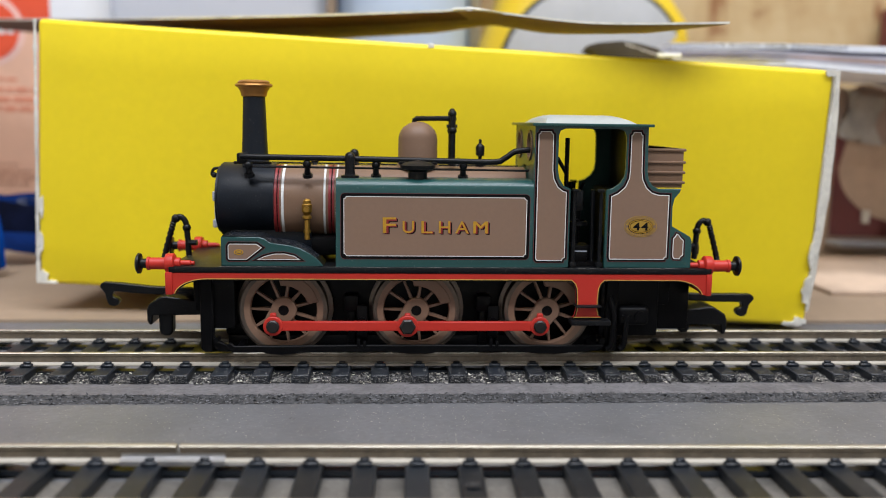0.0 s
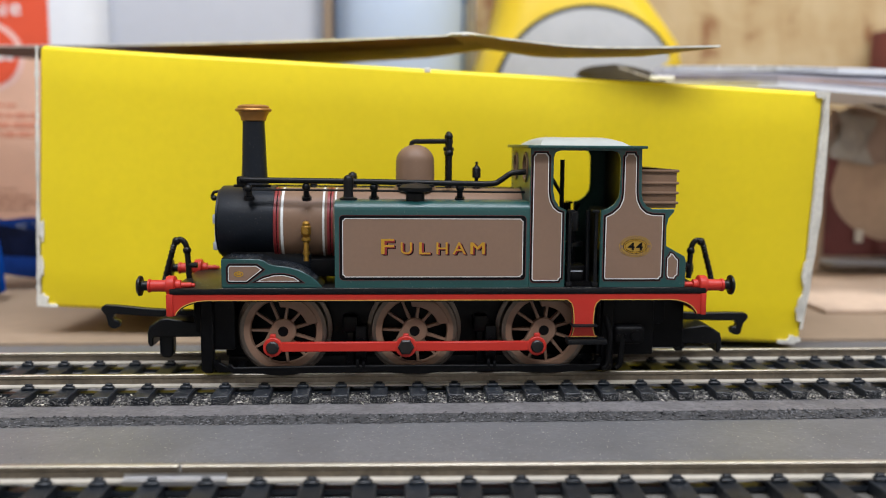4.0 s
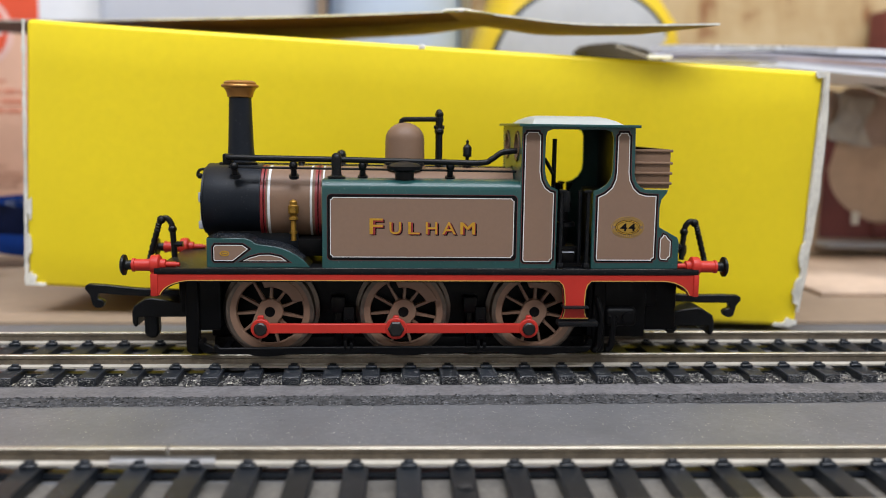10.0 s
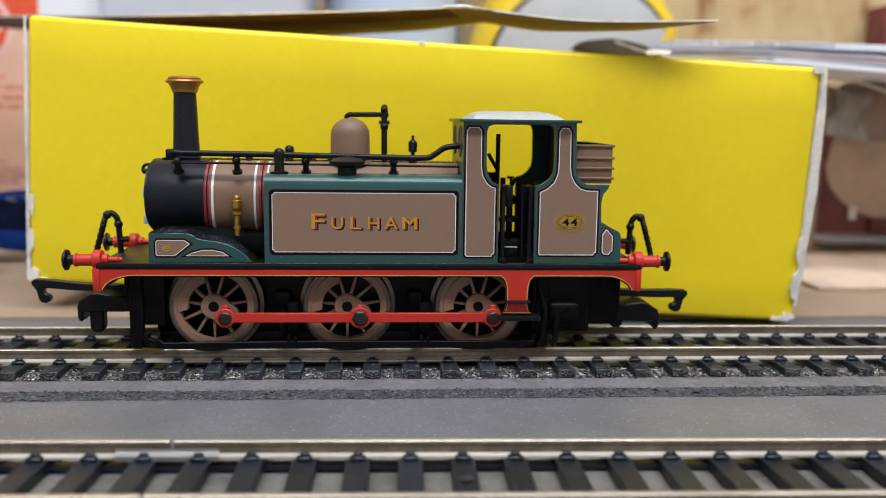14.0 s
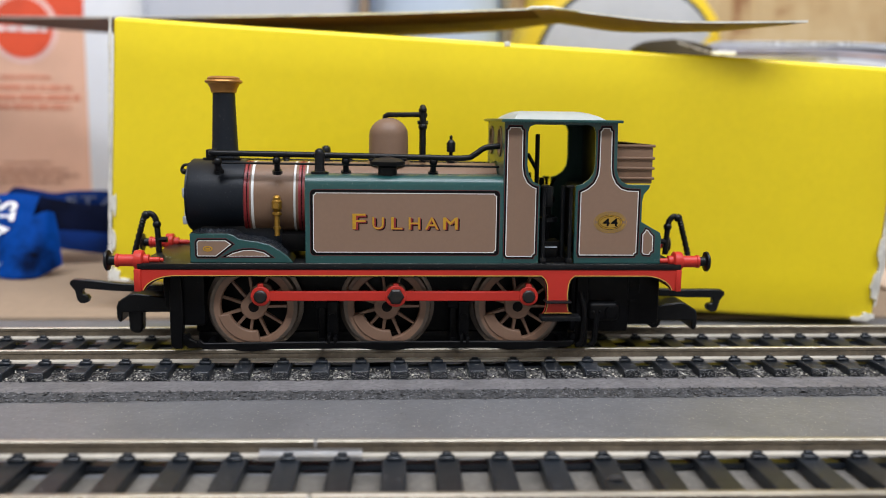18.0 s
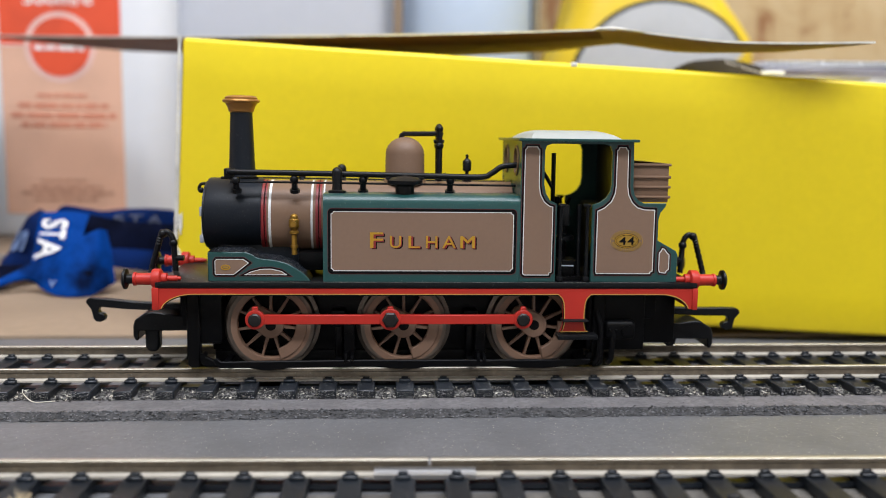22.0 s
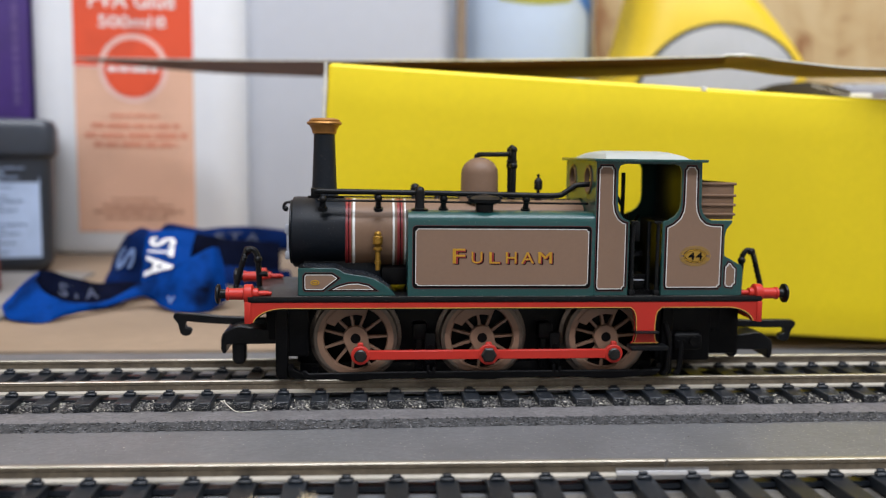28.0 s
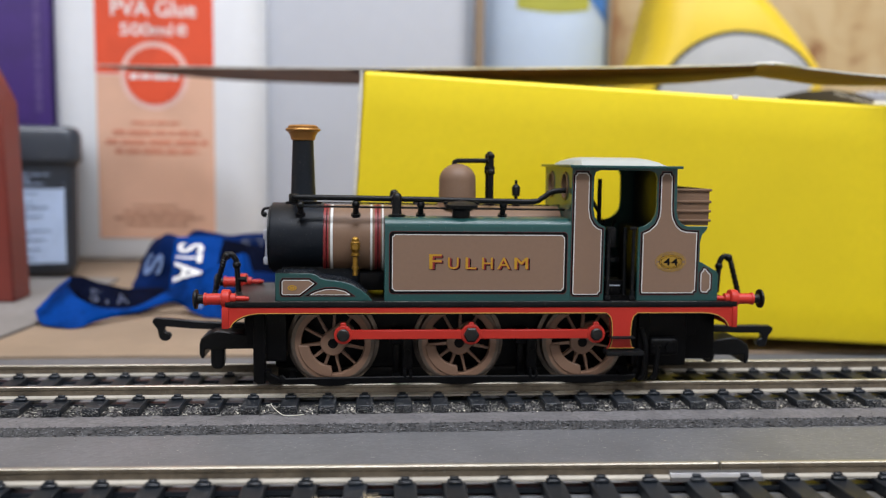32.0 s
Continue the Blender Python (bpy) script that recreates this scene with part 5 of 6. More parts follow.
rods = []
for s in (-1, 1):
    b = bmesh.new()
    y0, y1 = s * 11.4, s * 12.3
    for xa, xb in zip(AXLES, AXLES[1:]):
        extrude(b, [(xa + 1.1, -0.86), (xb - 1.1, -0.86), (xb - 1.1, 0.86), (xa + 1.1, 0.86)], y0, y1, 0.12)
    for i, x in enumerate(AXLES):
        r = 1.75 if i != 1 else 1.95
        boss = arc(x, 0, r, 0, 359, 20)
        extrude(b, boss, y0, y1 + s * 0.12, 0.12)
        extrude(b, [(x - 0.65, 1.2), (x + 0.65, 1.2), (x + 0.5, 2.35), (x - 0.5, 2.35)], y0, y1, 0.15)
    rd = part("coupling_rod", b, RED, engine, "red coupling rod with black crank pins")
    for i, x in enumerate(AXLES):
        q = 1.2 if i != 1 else 1.5
        part("crank_pin", lathe(bmesh.new(), [(q, y1), (q, y1 + s * 0.45), (q * 0.8, y1 + s * 0.7), (q * 0.3, y1 + s * 0.75)], (x, 0, 0), "y", 6 if i == 1 else 10), NUT, rd, "dark steel crank pin nut")
        part("crank_pin", tube(bmesh.new(), [(x, s * 9.6, 0), (x, s * 11.6, 0)], 0.9, 12), UNDER, rd)
    rods.append(rd)


# ---- the yellow carton behind the track ----
carton = thing("carton", "long yellow card box with worn white edges, tilted behind the track", "box")
FRONT = {"bl": (-86.4, 43.6, 3.0), "br": (92.6, 27.6, -3.6), "tr": (92.2, 21.6, 54.3), "tl": (-83.2, 41.0, 64.0)}
back = Vector((8.0, 88.0, 0.8))


def card_box():
    b = bmesh.new()
    f = [Vector(FRONT[k]) for k in ("bl", "br", "tr", "tl")]
    v = [b.verts.new(p) for p in f] + [b.verts.new(p + back) for p in f]
    for q in ((0, 1, 2, 3), (5, 4, 7, 6), (4, 5, 1, 0), (3, 2, 6, 7)):
        b.faces.new([v[i] for i in q])
    for q in ((1, 5, 6, 2), (4, 0, 3, 7)):
        b.faces.new([v[i] for i in q]).material_index = 1
    bmesh.ops.subdivide_edges(b, edges=b.edges[:], cuts=5, use_grid_fill=True)
    bmesh.ops.recalc_face_normals(b, faces=b.faces[:])
    for w in b.verts:
        n = noise.noise(w.co * 0.022)
        w.co += Vector((0.25, 0.5, 0.2)) * n
    bevel(b, 1.15, 3, 50)
    return b


part("body", card_box(), (YELLOW, WHITECARD), carton, "yellow printed card body", sharp=60)


def worn_edge(p, q, wide, seed, name="worn_edge"):
    """A frayed white edge of bare card between two corners."""
    p, q = Vector(p), Vector(q)
    r = random.Random(seed)
    b = bmesh.new()
    n = 90
    rings = []
    for i in range(n + 1):
        c = p.lerp(q, i / n) + Vector((0, noise.noise((i * 0.11, seed, 0)) * 0.15, 0))
        w = wide * (0.55 + 0.6 * abs(noise.noise((i * 0.23, seed, 5)))) + r.uniform(0, 0.12)
        rings.append([c + Vector((-w, -0.05, 0)), c + Vector((-w * 0.3, -0.32, 0)), c + Vector((w, -0.1, 0)), c + Vector((0, 0.5, 0))])
    return part(name, sweep(b, rings), WHITECARD, carton, "frayed white card edge", sharp=70)


worn_edge(Vector(FRONT["bl"]) + Vector((-0.4, 0, 0)), Vector(FRONT["tl"]) + Vector((-0.3, 0, 0)), 0.5, 3)
worn_edge(Vector(FRONT["br"]) + Vector((-0.1, 0, 5)), Vector(FRONT["tr"]) + Vector((0.3, 0, -1)), 0.45, 7)
# the white end flap that stands out at one end
b = bmesh.new()
fl = []
for i in range(13):
    u = i / 12
    base = Vector(FRONT["br"]).lerp(Vector(FRONT["tr"]), 0.06 + 0.94 * u)
    out = 1.2 + 1.7 * math.sin(u * 2.6) + 0.4 * noise.noise((u * 9, 2, 0))
    fl.append([base + Vector((-0.2, 0.2, 0)), base + Vector((out, 1.6, 0)), base + Vector((out + 0.2, 2.0, 0)), base + Vector((-0.2, 0.9, 0))])
part("end_flap", sweep(b, fl), WHITECARD, carton, "bare white end flap bent outwards", sharp=70)
# scuffed corners


def on_front(u, v):
    """A point of the front of the carton."""
    f = {k: Vector(p) for k, p in FRONT.items()}
    return f["bl"].lerp(f["br"], u).lerp(f["tl"].lerp(f["tr"], u), v)


def scuff(u, v, ru, rv, seed):
    """A ragged patch of bare white card."""
    b = bmesh.new()
    k = 18
    ring = []
    for i in range(k):
        a = 2 * math.pi * i / k
        q = 0.75 + 0.5 * noise.noise((math.cos(a) * 1.7, math.sin(a) * 1.7, seed * 3.1))
        ring.append(on_front(min(0.999, max(0.001, u + ru * q * math.cos(a))), min(0.998, max(0.002, v + rv * q * math.sin(a)))))
    off = Vector((0.05, -0.62, 0.0))
    sweep(b, [[p + off for p in ring], [p + off + Vector((0, 0.6, 0)) for p in ring]])
    part("scuffed_corner", b, WHITECARD, carton, "white scuffed patch of card")


for q in ((0.003, 0.025, 0.011, 0.036, 1), (0.010, 0.006, 0.022, 0.010, 2), (0.002, 0.16, 0.004, 0.06, 3), (0.004, 0.30, 0.004, 0.06, 4), (0.99, 0.02, 0.013, 0.026, 5), (0.997, 0.14, 0.012, 0.06, 6), (0.975, 0.008, 0.009, 0.009, 7), (0.998, 0.3, 0.006, 0.07, 9), (0.996, 0.988, 0.009, 0.018, 11)):
    scuff(*q)
b = box(bmesh.new(), 4.7, 6.1, 31.0, 32.4, 58.2, 59.2, 0.2)
part("chip", b, WHITECARD, carton, "small white chip in the top edge")
prop = part("timber_offcut", box(bmesh.new(), -76, -40, 72, 110, -4.05, 2.2, 0.8), KRAFT)
tagged(prop, "dark timber offcut under the raised end of the carton", "wood offcut")

# ---- leaflets and card on top of the carton ----
def sheet(name, rows, material, label, category, thick=0.35, group=""):
    """A bent sheet: rows of points across it, skinned with a thickness."""
    b = bmesh.new()
    top = [[Vector(p) for p in r] for r in rows]
    up = Vector((0, 0, thick))
    va = [[b.verts.new(p) for p in r] for r in top]
    vb = [[b.verts.new(p + up) for p in r] for r in top]
    n, k = len(rows), len(rows[0])
    for i in range(n - 1):
        for j in range(k - 1):
            b.faces.new((va[i][j], va[i][j + 1], va[i + 1][j + 1], va[i + 1][j]))
            b.faces.new((vb[i][j], vb[i + 1][j], vb[i + 1][j + 1], vb[i][j + 1]))
    for i in range(n - 1):
        b.faces.new((va[i][0], va[i + 1][0], vb[i + 1][0], vb[i][0])).material_index = 1 if isinstance(material, tuple) else 0
        b.faces.new((va[i][-1], vb[i][-1], vb[i + 1][-1], va[i + 1][-1]))
    for j in range(k - 1):
        b.faces.new((va[0][j], vb[0][j], vb[0][j + 1], va[0][j + 1]))
        b.faces.new((va[-1][j], va[-1][j + 1], vb[-1][j + 1], vb[-1][j]))
    ob = part(name, b, material, sharp=50)
    return tagged(ob, label, category, group)


front_line = curve_pts([(66.4, 16, 62.96), (50.2, 20, 62.9), (37.2, 25, 63.5), (24, 30.5, 65.4), (15, 31.6, 66.4), (11, 32.3, 66.3), (-20, 54, 67.2), (-60, 86, 69.3), (-110, 130, 72.8), (-160, 172, 76.6), (-192, 200, 79.2)], 5)
flap_rows = []
for i, p in enumerate(front_line):
    u = i / (len(front_line) - 1)
    deep = float(np.interp(p.x, (-192, -185, -170, -150, -110, -60, -20, 12, 25, 40, 70), (2, 10, 20, 28, 30, 30, 32, 34, 29, 26, 24)))
    dirv = Vector((0.62 * min(1.0, max(-0.55, (28 - p.x) / 40)), 0.78, -0.10 * min(1.0, max(0.1, (15 - p.x) / 60))))
    if p.x > 66:
        deep *= 0.25
    flap_rows.append([p, p + dirv * deep * 0.5 + Vector((0, 0, -0.5 * math.sin(u * 3))), p + dirv * deep])
flap = sheet("card_sheet", flap_rows, (KRAFT, WHITECARD), "long bent sheet of brown card lying across the carton", "card sheet", 0.45)
b = bmesh.new()
sel = [r for r in flap_rows if -95 < r[0].x < 12]
va = [[b.verts.new(r[0].lerp(r[1], t) + Vector((0, 0, -0.05))) for t in (0.0, 0.35, 0.8)] for r in sel]
for a, c in zip(va, va[1:]):
    for j in range(2):
        b.faces.new((a[j], a[j + 1], c[j + 1], c[j]))
part("red_print", b, RUSSET, flap, "russet printed stretch of the underside")
b = bmesh.new()
sweep(b, [[(x, y, z), (x + 0.2, y - 0.5, z + h * 0.5), (x, y, z + h), (x, y + 0.8, z + h * 0.6)] for x, y, z, h in ((9.3, 32.0, 66.1, 0.3), (10.6, 31.6, 66.2, 0.9), (12.2, 31.3, 66.3, 0.7), (14.0, 31.2, 66.4, 0.8), (17.5, 30.9, 66.2, 0.45), (21.0, 30.4, 65.8, 0.25))])
part("torn_edge", b, WHITECARD, flap, "white torn edge where the card bends")

LEAF = [(0, 1.5, PAPER, "white leaflet at the foot of the pile"), (1.6, 0.9, LAVENDER, "lavender grey leaflet in the pile"), (2.6, 0.6, BUFF, "buff printed leaflet in the pile"), (3.3, 1.1, LAVENDER, "pale grey leaflet with a wavy edge"), (4.5, 0.5, NAVYSTRIP, "thin dark navy strip in the pile"), (5.1, 1.9, PAPER, "white leaflet with grey type along its edge")]


def leaf_front(x, k):
    """Where the front edge of leaflet k lies."""
    x0 = (80, 78, 83, 80, 83, 84)[k]
    tip = min(1.0, max(0.0, (x - x0) / 28))
    y = 86 - 0.03 * (x - 70) + 0.7 * k + 22 * (1 - tip) + 1.6 * noise.noise((x * 0.02, k, 7))
    z = 59.7 - 0.047 * (x - 98) + LEAF[k][0] + 0.45 * noise.noise((x * 0.03, k * 3, 0)) + 0.006 * max(0, x - 110) * (k - 2)
    return x0, y, z


for k, (z, th, m, lab) in enumerate(LEAF):
    rows_ = []
    x0 = leaf_front(0, k)[0]
    for i in range(31):
        x = x0 + (235 - x0 - k * 4) * i / 30
        _, yf, base = leaf_front(x, k)
        rows_.append([(x, yf, base), (x, yf + (125 - yf) * 0.5, base + 0.2), (x, 126, base)])
    leaf = sheet("leaflet", rows_, m, lab, "leaflet", th, "leaflets on the carton")
w = letters("obtained from the Household", 3, 0.0)
fit_to(w, 84, 128, 0, 0, 1.15)
for v in w.verts:
    _, yf, base = leaf_front(v.co.x, 5)
    v.co.z += base + 0.75
    v.co.y = yf - 0.12
part("type", w, GREYINK, leaf, "line of grey type along the edge", sharp=70)
b = bmesh.new()
TIP = ((55.9, 108, 64.7, 65.4), (57.0, 107, 63.9, 66.1), (59.2, 104, 62.9, 66.5), (64.5, 98, 61.6, 66.6), (69, 94, 60.9, 65.6), (73, 91, 60.4, 64.2), (77.0, 88, 59.8, 61.6))
sweep(b, [[(x, y, z0), (x, y - 0.4, (z0 + z1) / 2), (x, y, z1), (x + 1.5, y + 14, z1 - 0.4), (x + 1.5, y + 14, z0 + 0.4)] for x, y, z0, z1 in TIP])
tip = tagged(part("leaflet", b, GREYPAPER, sharp=60), "dark folded leaflet end with a pointed corner", "leaflet", "leaflets on the carton")
b = bmesh.new()
sweep(b, [[(65.5 + 9.5 * u, 96.9 - 8.6 * u, 65.6 - 4.4 * u + e) for e in (-0.25, 0.25)] + [(65.5 + 9.5 * u, 97.6 - 8.6 * u, 65.6 - 4.4 * u)] for u in (0, 0.3, 0.6, 1)])
part("fold_line", b, LAVENDER, tip, "pale fold line")
part("turned_corner", box(bmesh.new(), 72.0, 79.0, 85.6, 86.2, 61.2, 62.4, 0.25), PAPER, tip, "white turned-up corner")


# ---- bottles and tubs on the bench ----
def rounded(hx, hy, r, n=6):
    """A rounded rectangle about the origin."""
    out = []
    for cx, cy, a in ((hx - r, hy - r, 0), (-hx + r, hy - r, 90), (-hx + r, -hy + r, 180), (hx - r, -hy + r, 270)):
        out += [(cx + r * math.cos(radians(a + 90 * i / n)), cy + r * math.sin(radians(a + 90 * i / n))) for i in range(n + 1)]
    return out


def vessel(cx, cy, hx, hy, r, levels):
    """A blown plastic body; levels are (height, scale of the outline, in mm taken off each side)."""
    b = bmesh.new()
    rings = []
    for z, off in levels:
        o = rounded(max(1, hx - off), max(1, hy - off), max(0.5, min(r, hx - off - 0.1, hy - off - 0.1)))
        rings.append([(cx + x, cy + y, z) for x, y in o])
    return sweep(b, rings)


BZ = -4.05
glue = thing("glue_bottle", "large white plastic glue bottle with an orange and peach label", "bottle")
part("body", vessel(-175, 259, 47, 31, 15, [(BZ, 4), (BZ + 1.5, 1), (BZ + 5, 0), (150, 0), (162, 4), (172, 14), (178, 28)]), HDPE, glue, "white plastic body")
part("cap", lathe(bmesh.new(), [(13, 177), (13, 200), (11, 204), (4, 206)], (-175, 259, 0), "z", 28), ORANGE, glue, "orange cap")
LF = 227.9
part("label", box(bmesh.new(), -200.6, -150.0, LF - 0.2, LF + 0.2, 6.4, 78.0), PEACH, glue, "peach lower half of the label")
part("label", box(bmesh.new(), -200.6, -150.0, LF - 0.2, LF + 0.2, 78.9, 140.0), ORANGE, glue, "orange upper half of the label")


def disc(cx, cz, r0, r1, y, k=48):
    b = bmesh.new()
    o = [(cx + r1 * math.cos(2 * math.pi * i / k), cz + r1 * math.sin(2 * math.pi * i / k)) for i in range(k)]
    return extrude(b, o, y, y + 0.25) if not r0 else lining(b, o, 0, r1 - r0, y)


part("label_ring", disc(-175.5, 78.0, 0, 14.8, LF - 0.40), PINK, glue, "pale ring round the emblem")
part("label_disc", disc(-175.5, 78.0, 0, 12.5, LF - 0.60), ORANGE, glue)


def bars(rows, y, m, parent, seed, name="print"):
    """Lines of small type that cannot be read, as bars: rows are (x0, x1, z, height)."""
    r = random.Random(seed)
    b = bmesh.new()
    for x0, x1, z, h in rows:
        x = x0
        while x < x1:
            w = r.uniform(1.2, 5.0) * h
            box(b, x, min(x + w, x1), y - 0.12, y + 0.1, z - h / 2 * r.uniform(0.8, 1.1), z + h / 2 * r.uniform(0.8, 1.1))
            x += w + 0.5 * h
    return part(name, b, m, parent)


part("label_rule", box(bmesh.new(), -200.6, -188, LF - 0.45, LF, 78.0, 78.9), PINK, glue)
bars([(-186, -165, 77.6, 2.0)], LF - 0.7, WHITEINK, glue, 1)
bars([(-186, -165, 57.5, 1.4), (-194, -156, 53.2, 2.0), (-197, -153, 49.0, 2.2), (-193, -157, 45.0, 2.0)], LF - 0.3, PEACHINK, glue, 2)
bars([(-186, -166, 21.0, 0.9), (-190, -160, 18.0, 1.4), (-194, -155, 15.4, 1.4), (-189, -162, 12.7, 1.3)], LF - 0.3, BROWNINK, glue, 3)
part("title", fit_to(letters("PVA Glue", 8, 0.12), -193.6, -157.2, LF - 0.3, 103.6, 110.6), WHITEINK, glue, "white title", sharp=70)
part("title", fit_to(letters("500ml", 8, 0.10), -190, -167.5, LF - 0.3, 95.3, 100.6), WHITEINK, glue, "white volume mark", sharp=70)
part("title", fit_to(letters("e", 8, 0.06), -165.8, -161.2, LF - 0.3, 95.6, 100.4), WHITEINK, glue, sharp=70)

can = thing("plastic_container", "large grey-white plastic container standing behind the carton", "container")
part("body", vessel(-82.5, 274, 51.5, 36, 15, [(BZ, 4), (BZ + 2, 1), (BZ + 6, 0), (128, 0), (140, 2.5), (152, 8), (162, 18)]), GREYHDPE, can, "smooth greyish white body")
part("cap", lathe(bmesh.new(), [(17, 160), (17, 180), (15, 183), (5, 184)], (-82.5, 274, 0), "z", 28), HDPE, can)

blue = thing("paint_can", "pale blue-white container with a green and blue printed label", "container")
part("body", lathe(bmesh.new(), [(33, BZ), (34, BZ + 2), (34, 150), (32, 154), (24, 155)], (3.5, 266, 0), "z", 56), BLUEHDPE, blue, "pale blue-white round body")


def wrapped(o, r, cx, cy, m, nm, parent):
    """A printed patch wrapped round an upright can: rows of (way round, lower height, upper height)."""
    b = bmesh.new()
    va = []
    for (x, z0, z1) in o:
        a = x / r
        va.append([b.verts.new((cx + (r + 0.15) * math.sin(a), cy - (r + 0.15) * math.cos(a), z)) for z in (z0, z1)])
    for p, q in zip(va, va[1:]):
        b.faces.new((p[0], q[0], q[1], p[1]))
    return part(nm, b, m, parent, flip=False)


wrapped([(-18 + i * 2.5, 113 - 2.5 * math.sin(i * 0.22), 148) for i in range(15)], 34, 3.5, 266, LABELGREEN, "label", blue)
wrapped([(13 + i * 2.5, 121 - i * 1.9, 150) for i in range(12)], 34.2, 3.5, 266, LABELBLUE, "label", blue)
wrapped([(29.5 + i * 0.9 + 0.02 * i * i, 70, 150) for i in range(3)], 34.4, 3.5, 266, DARKBLUE, "label_edge", blue)
wrapped([(33 + i * 1.2, 60, 150) for i in range(6)], 34.3, 3.5, 266, TAPE, "label_edge", blue)
bars([(-12, 20, 70.5, 4.2)], 231.4, GREYINK, blue, 9)
batten = part("wooden_batten", box(bmesh.new(), -33.2, -29.0, 234.5, 240, BZ, 190, 0.4), PLY)
tagged(batten, "thin pale wooden batten standing between two containers", "batten")

ybot = thing("yellow_bottle", "squat yellow plastic bottle with a round white label", "bottle")
yrings = []
for z, l, r_, hy in ((BZ, 36, 118, 26), (BZ + 2, 33, 121, 29), (BZ + 6, 32, 122, 30), (55, 32, 122, 30), (76, 35, 124, 30), (86, 39, 122.5, 29), (94, 42, 117, 28), (103, 43.5, 110.5, 26.5), (112, 45, 103.5, 24), (120, 46.5, 97, 21), (135, 48, 88, 19), (150, 49, 87, 18)):
    o = rounded((r_ - l) / 2, hy, min(17.5, hy - 1), 10)
    yrings.append([((l + r_) / 2 + x, 233 + y, z) for x, y in o])
yb = sweep(bmesh.new(), yrings)
part("body", yb, YPLASTIC, ybot, "glossy yellow body")
part("cap", lathe(bmesh.new(), [(15, 150), (15, 172), (13, 175), (4, 176)], (66, 233, 0), "z", 28), BLACKTUB, ybot)


def bent_disc(cx, cz, r, y0, k=56):
    """A round label that leans back with the shoulder of the bottle."""
    b = bmesh.new()
    rings = []
    for q in (0, 0.35, 0.7, 0.9, 1.0):
        ring = []
        for i in range(k):
            x, z = cx + r * q * math.cos(2 * math.pi * i / k), cz + r * q * math.sin(2 * math.pi * i / k)
            lean = max(0, z - 80) ** 1.4 * 0.028
            side = min(15.0, max(0.0, abs(x - 77.5) - 26.5))
            ring.append((x, y0 + lean + 0.9 * (18 - math.sqrt(324 - side * side)), z))
        rings.append(ring)
    return sweep(b, rings[1:], closed_ends=True)


part("label_border", bent_disc(80.4, 59.2, 41.4, 202.6), DARKTRIM, ybot, "dark label border")
part("label", bent_disc(80.4, 59.2, 39.6, 202.2), DISCWHITE, ybot, "round white label")

tub = thing("black_tub", "square black plastic tub with a lid and a pale label", "tub", -192.5, 172, 0, 0, 0, 18)
part("body", vessel(-46, 28, 46, 28, 5, [(BZ, 3), (BZ + 2, 1), (BZ + 5, 0), (40, -0.6)]), BLACKTUB, tub, "black tub body")
part("lid", vessel(-46, 28, 48.4, 30.4, 6, [(39.5, 1.2), (41, 0), (50.5, 0), (53.0, 1.2), (54.0, 4)]), BLACKTUB, tub, "black overhanging lid")
part("label", box(bmesh.new(), -88, -4.2, -0.45, 0.4, 2.0, 38.2), BLUEPAPER, tub, "pale label full of small type")
bars([(-85, -9 - (i * 7) % 12, 35.5 - i * 1.75, 0.9) for i in range(19) if i not in (5, 11)], -0.5, BLUEINK, tub, 12)

purple = thing("purple_carton", "tall purple card box with lilac type", "box")
part("body", box(bmesh.new(), -296, -221.2, 232, 262, BZ, 170, 0.5), PURPLE, purple)
b = bmesh.new()
rr = random.Random(4)
z = 62.0
while z < 150:
    h = rr.uniform(0.7, 2.0)
    box(b, -227.6, -225.2, 231.8, 232.1, z, z + h)
    z += h + rr.uniform(0.6, 2.0)
part("print", b, LILAC, purple, "column of lilac type")


# ---- the lanyard ----
lan = thing("lanyard", "crumpled bright blue lanyard ribbon with white lettering on the bench", "lanyard")


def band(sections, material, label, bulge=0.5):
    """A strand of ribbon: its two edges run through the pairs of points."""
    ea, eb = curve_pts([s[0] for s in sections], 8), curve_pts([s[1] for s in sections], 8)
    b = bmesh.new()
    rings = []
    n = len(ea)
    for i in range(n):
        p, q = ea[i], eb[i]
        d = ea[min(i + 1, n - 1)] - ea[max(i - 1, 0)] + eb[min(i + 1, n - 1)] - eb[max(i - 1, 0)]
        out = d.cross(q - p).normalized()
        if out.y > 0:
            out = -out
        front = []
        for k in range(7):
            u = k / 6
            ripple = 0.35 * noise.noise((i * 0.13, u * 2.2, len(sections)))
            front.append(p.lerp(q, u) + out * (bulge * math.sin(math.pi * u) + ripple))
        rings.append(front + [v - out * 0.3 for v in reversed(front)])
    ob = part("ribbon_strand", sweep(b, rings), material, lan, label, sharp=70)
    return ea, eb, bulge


def band_point(made, along, across, off):
    """A point just in front of a strand."""
    ea, eb, bulge = made
    f = max(0.0, min(0.9999, along)) * (len(ea) - 1)
    i = int(f)
    p, q = ea[i].lerp(ea[i + 1], f - i), eb[i].lerp(eb[i + 1], f - i)
    return p.lerp(q, across) + Vector((0, -(bulge * math.sin(math.pi * across) + off), 0))


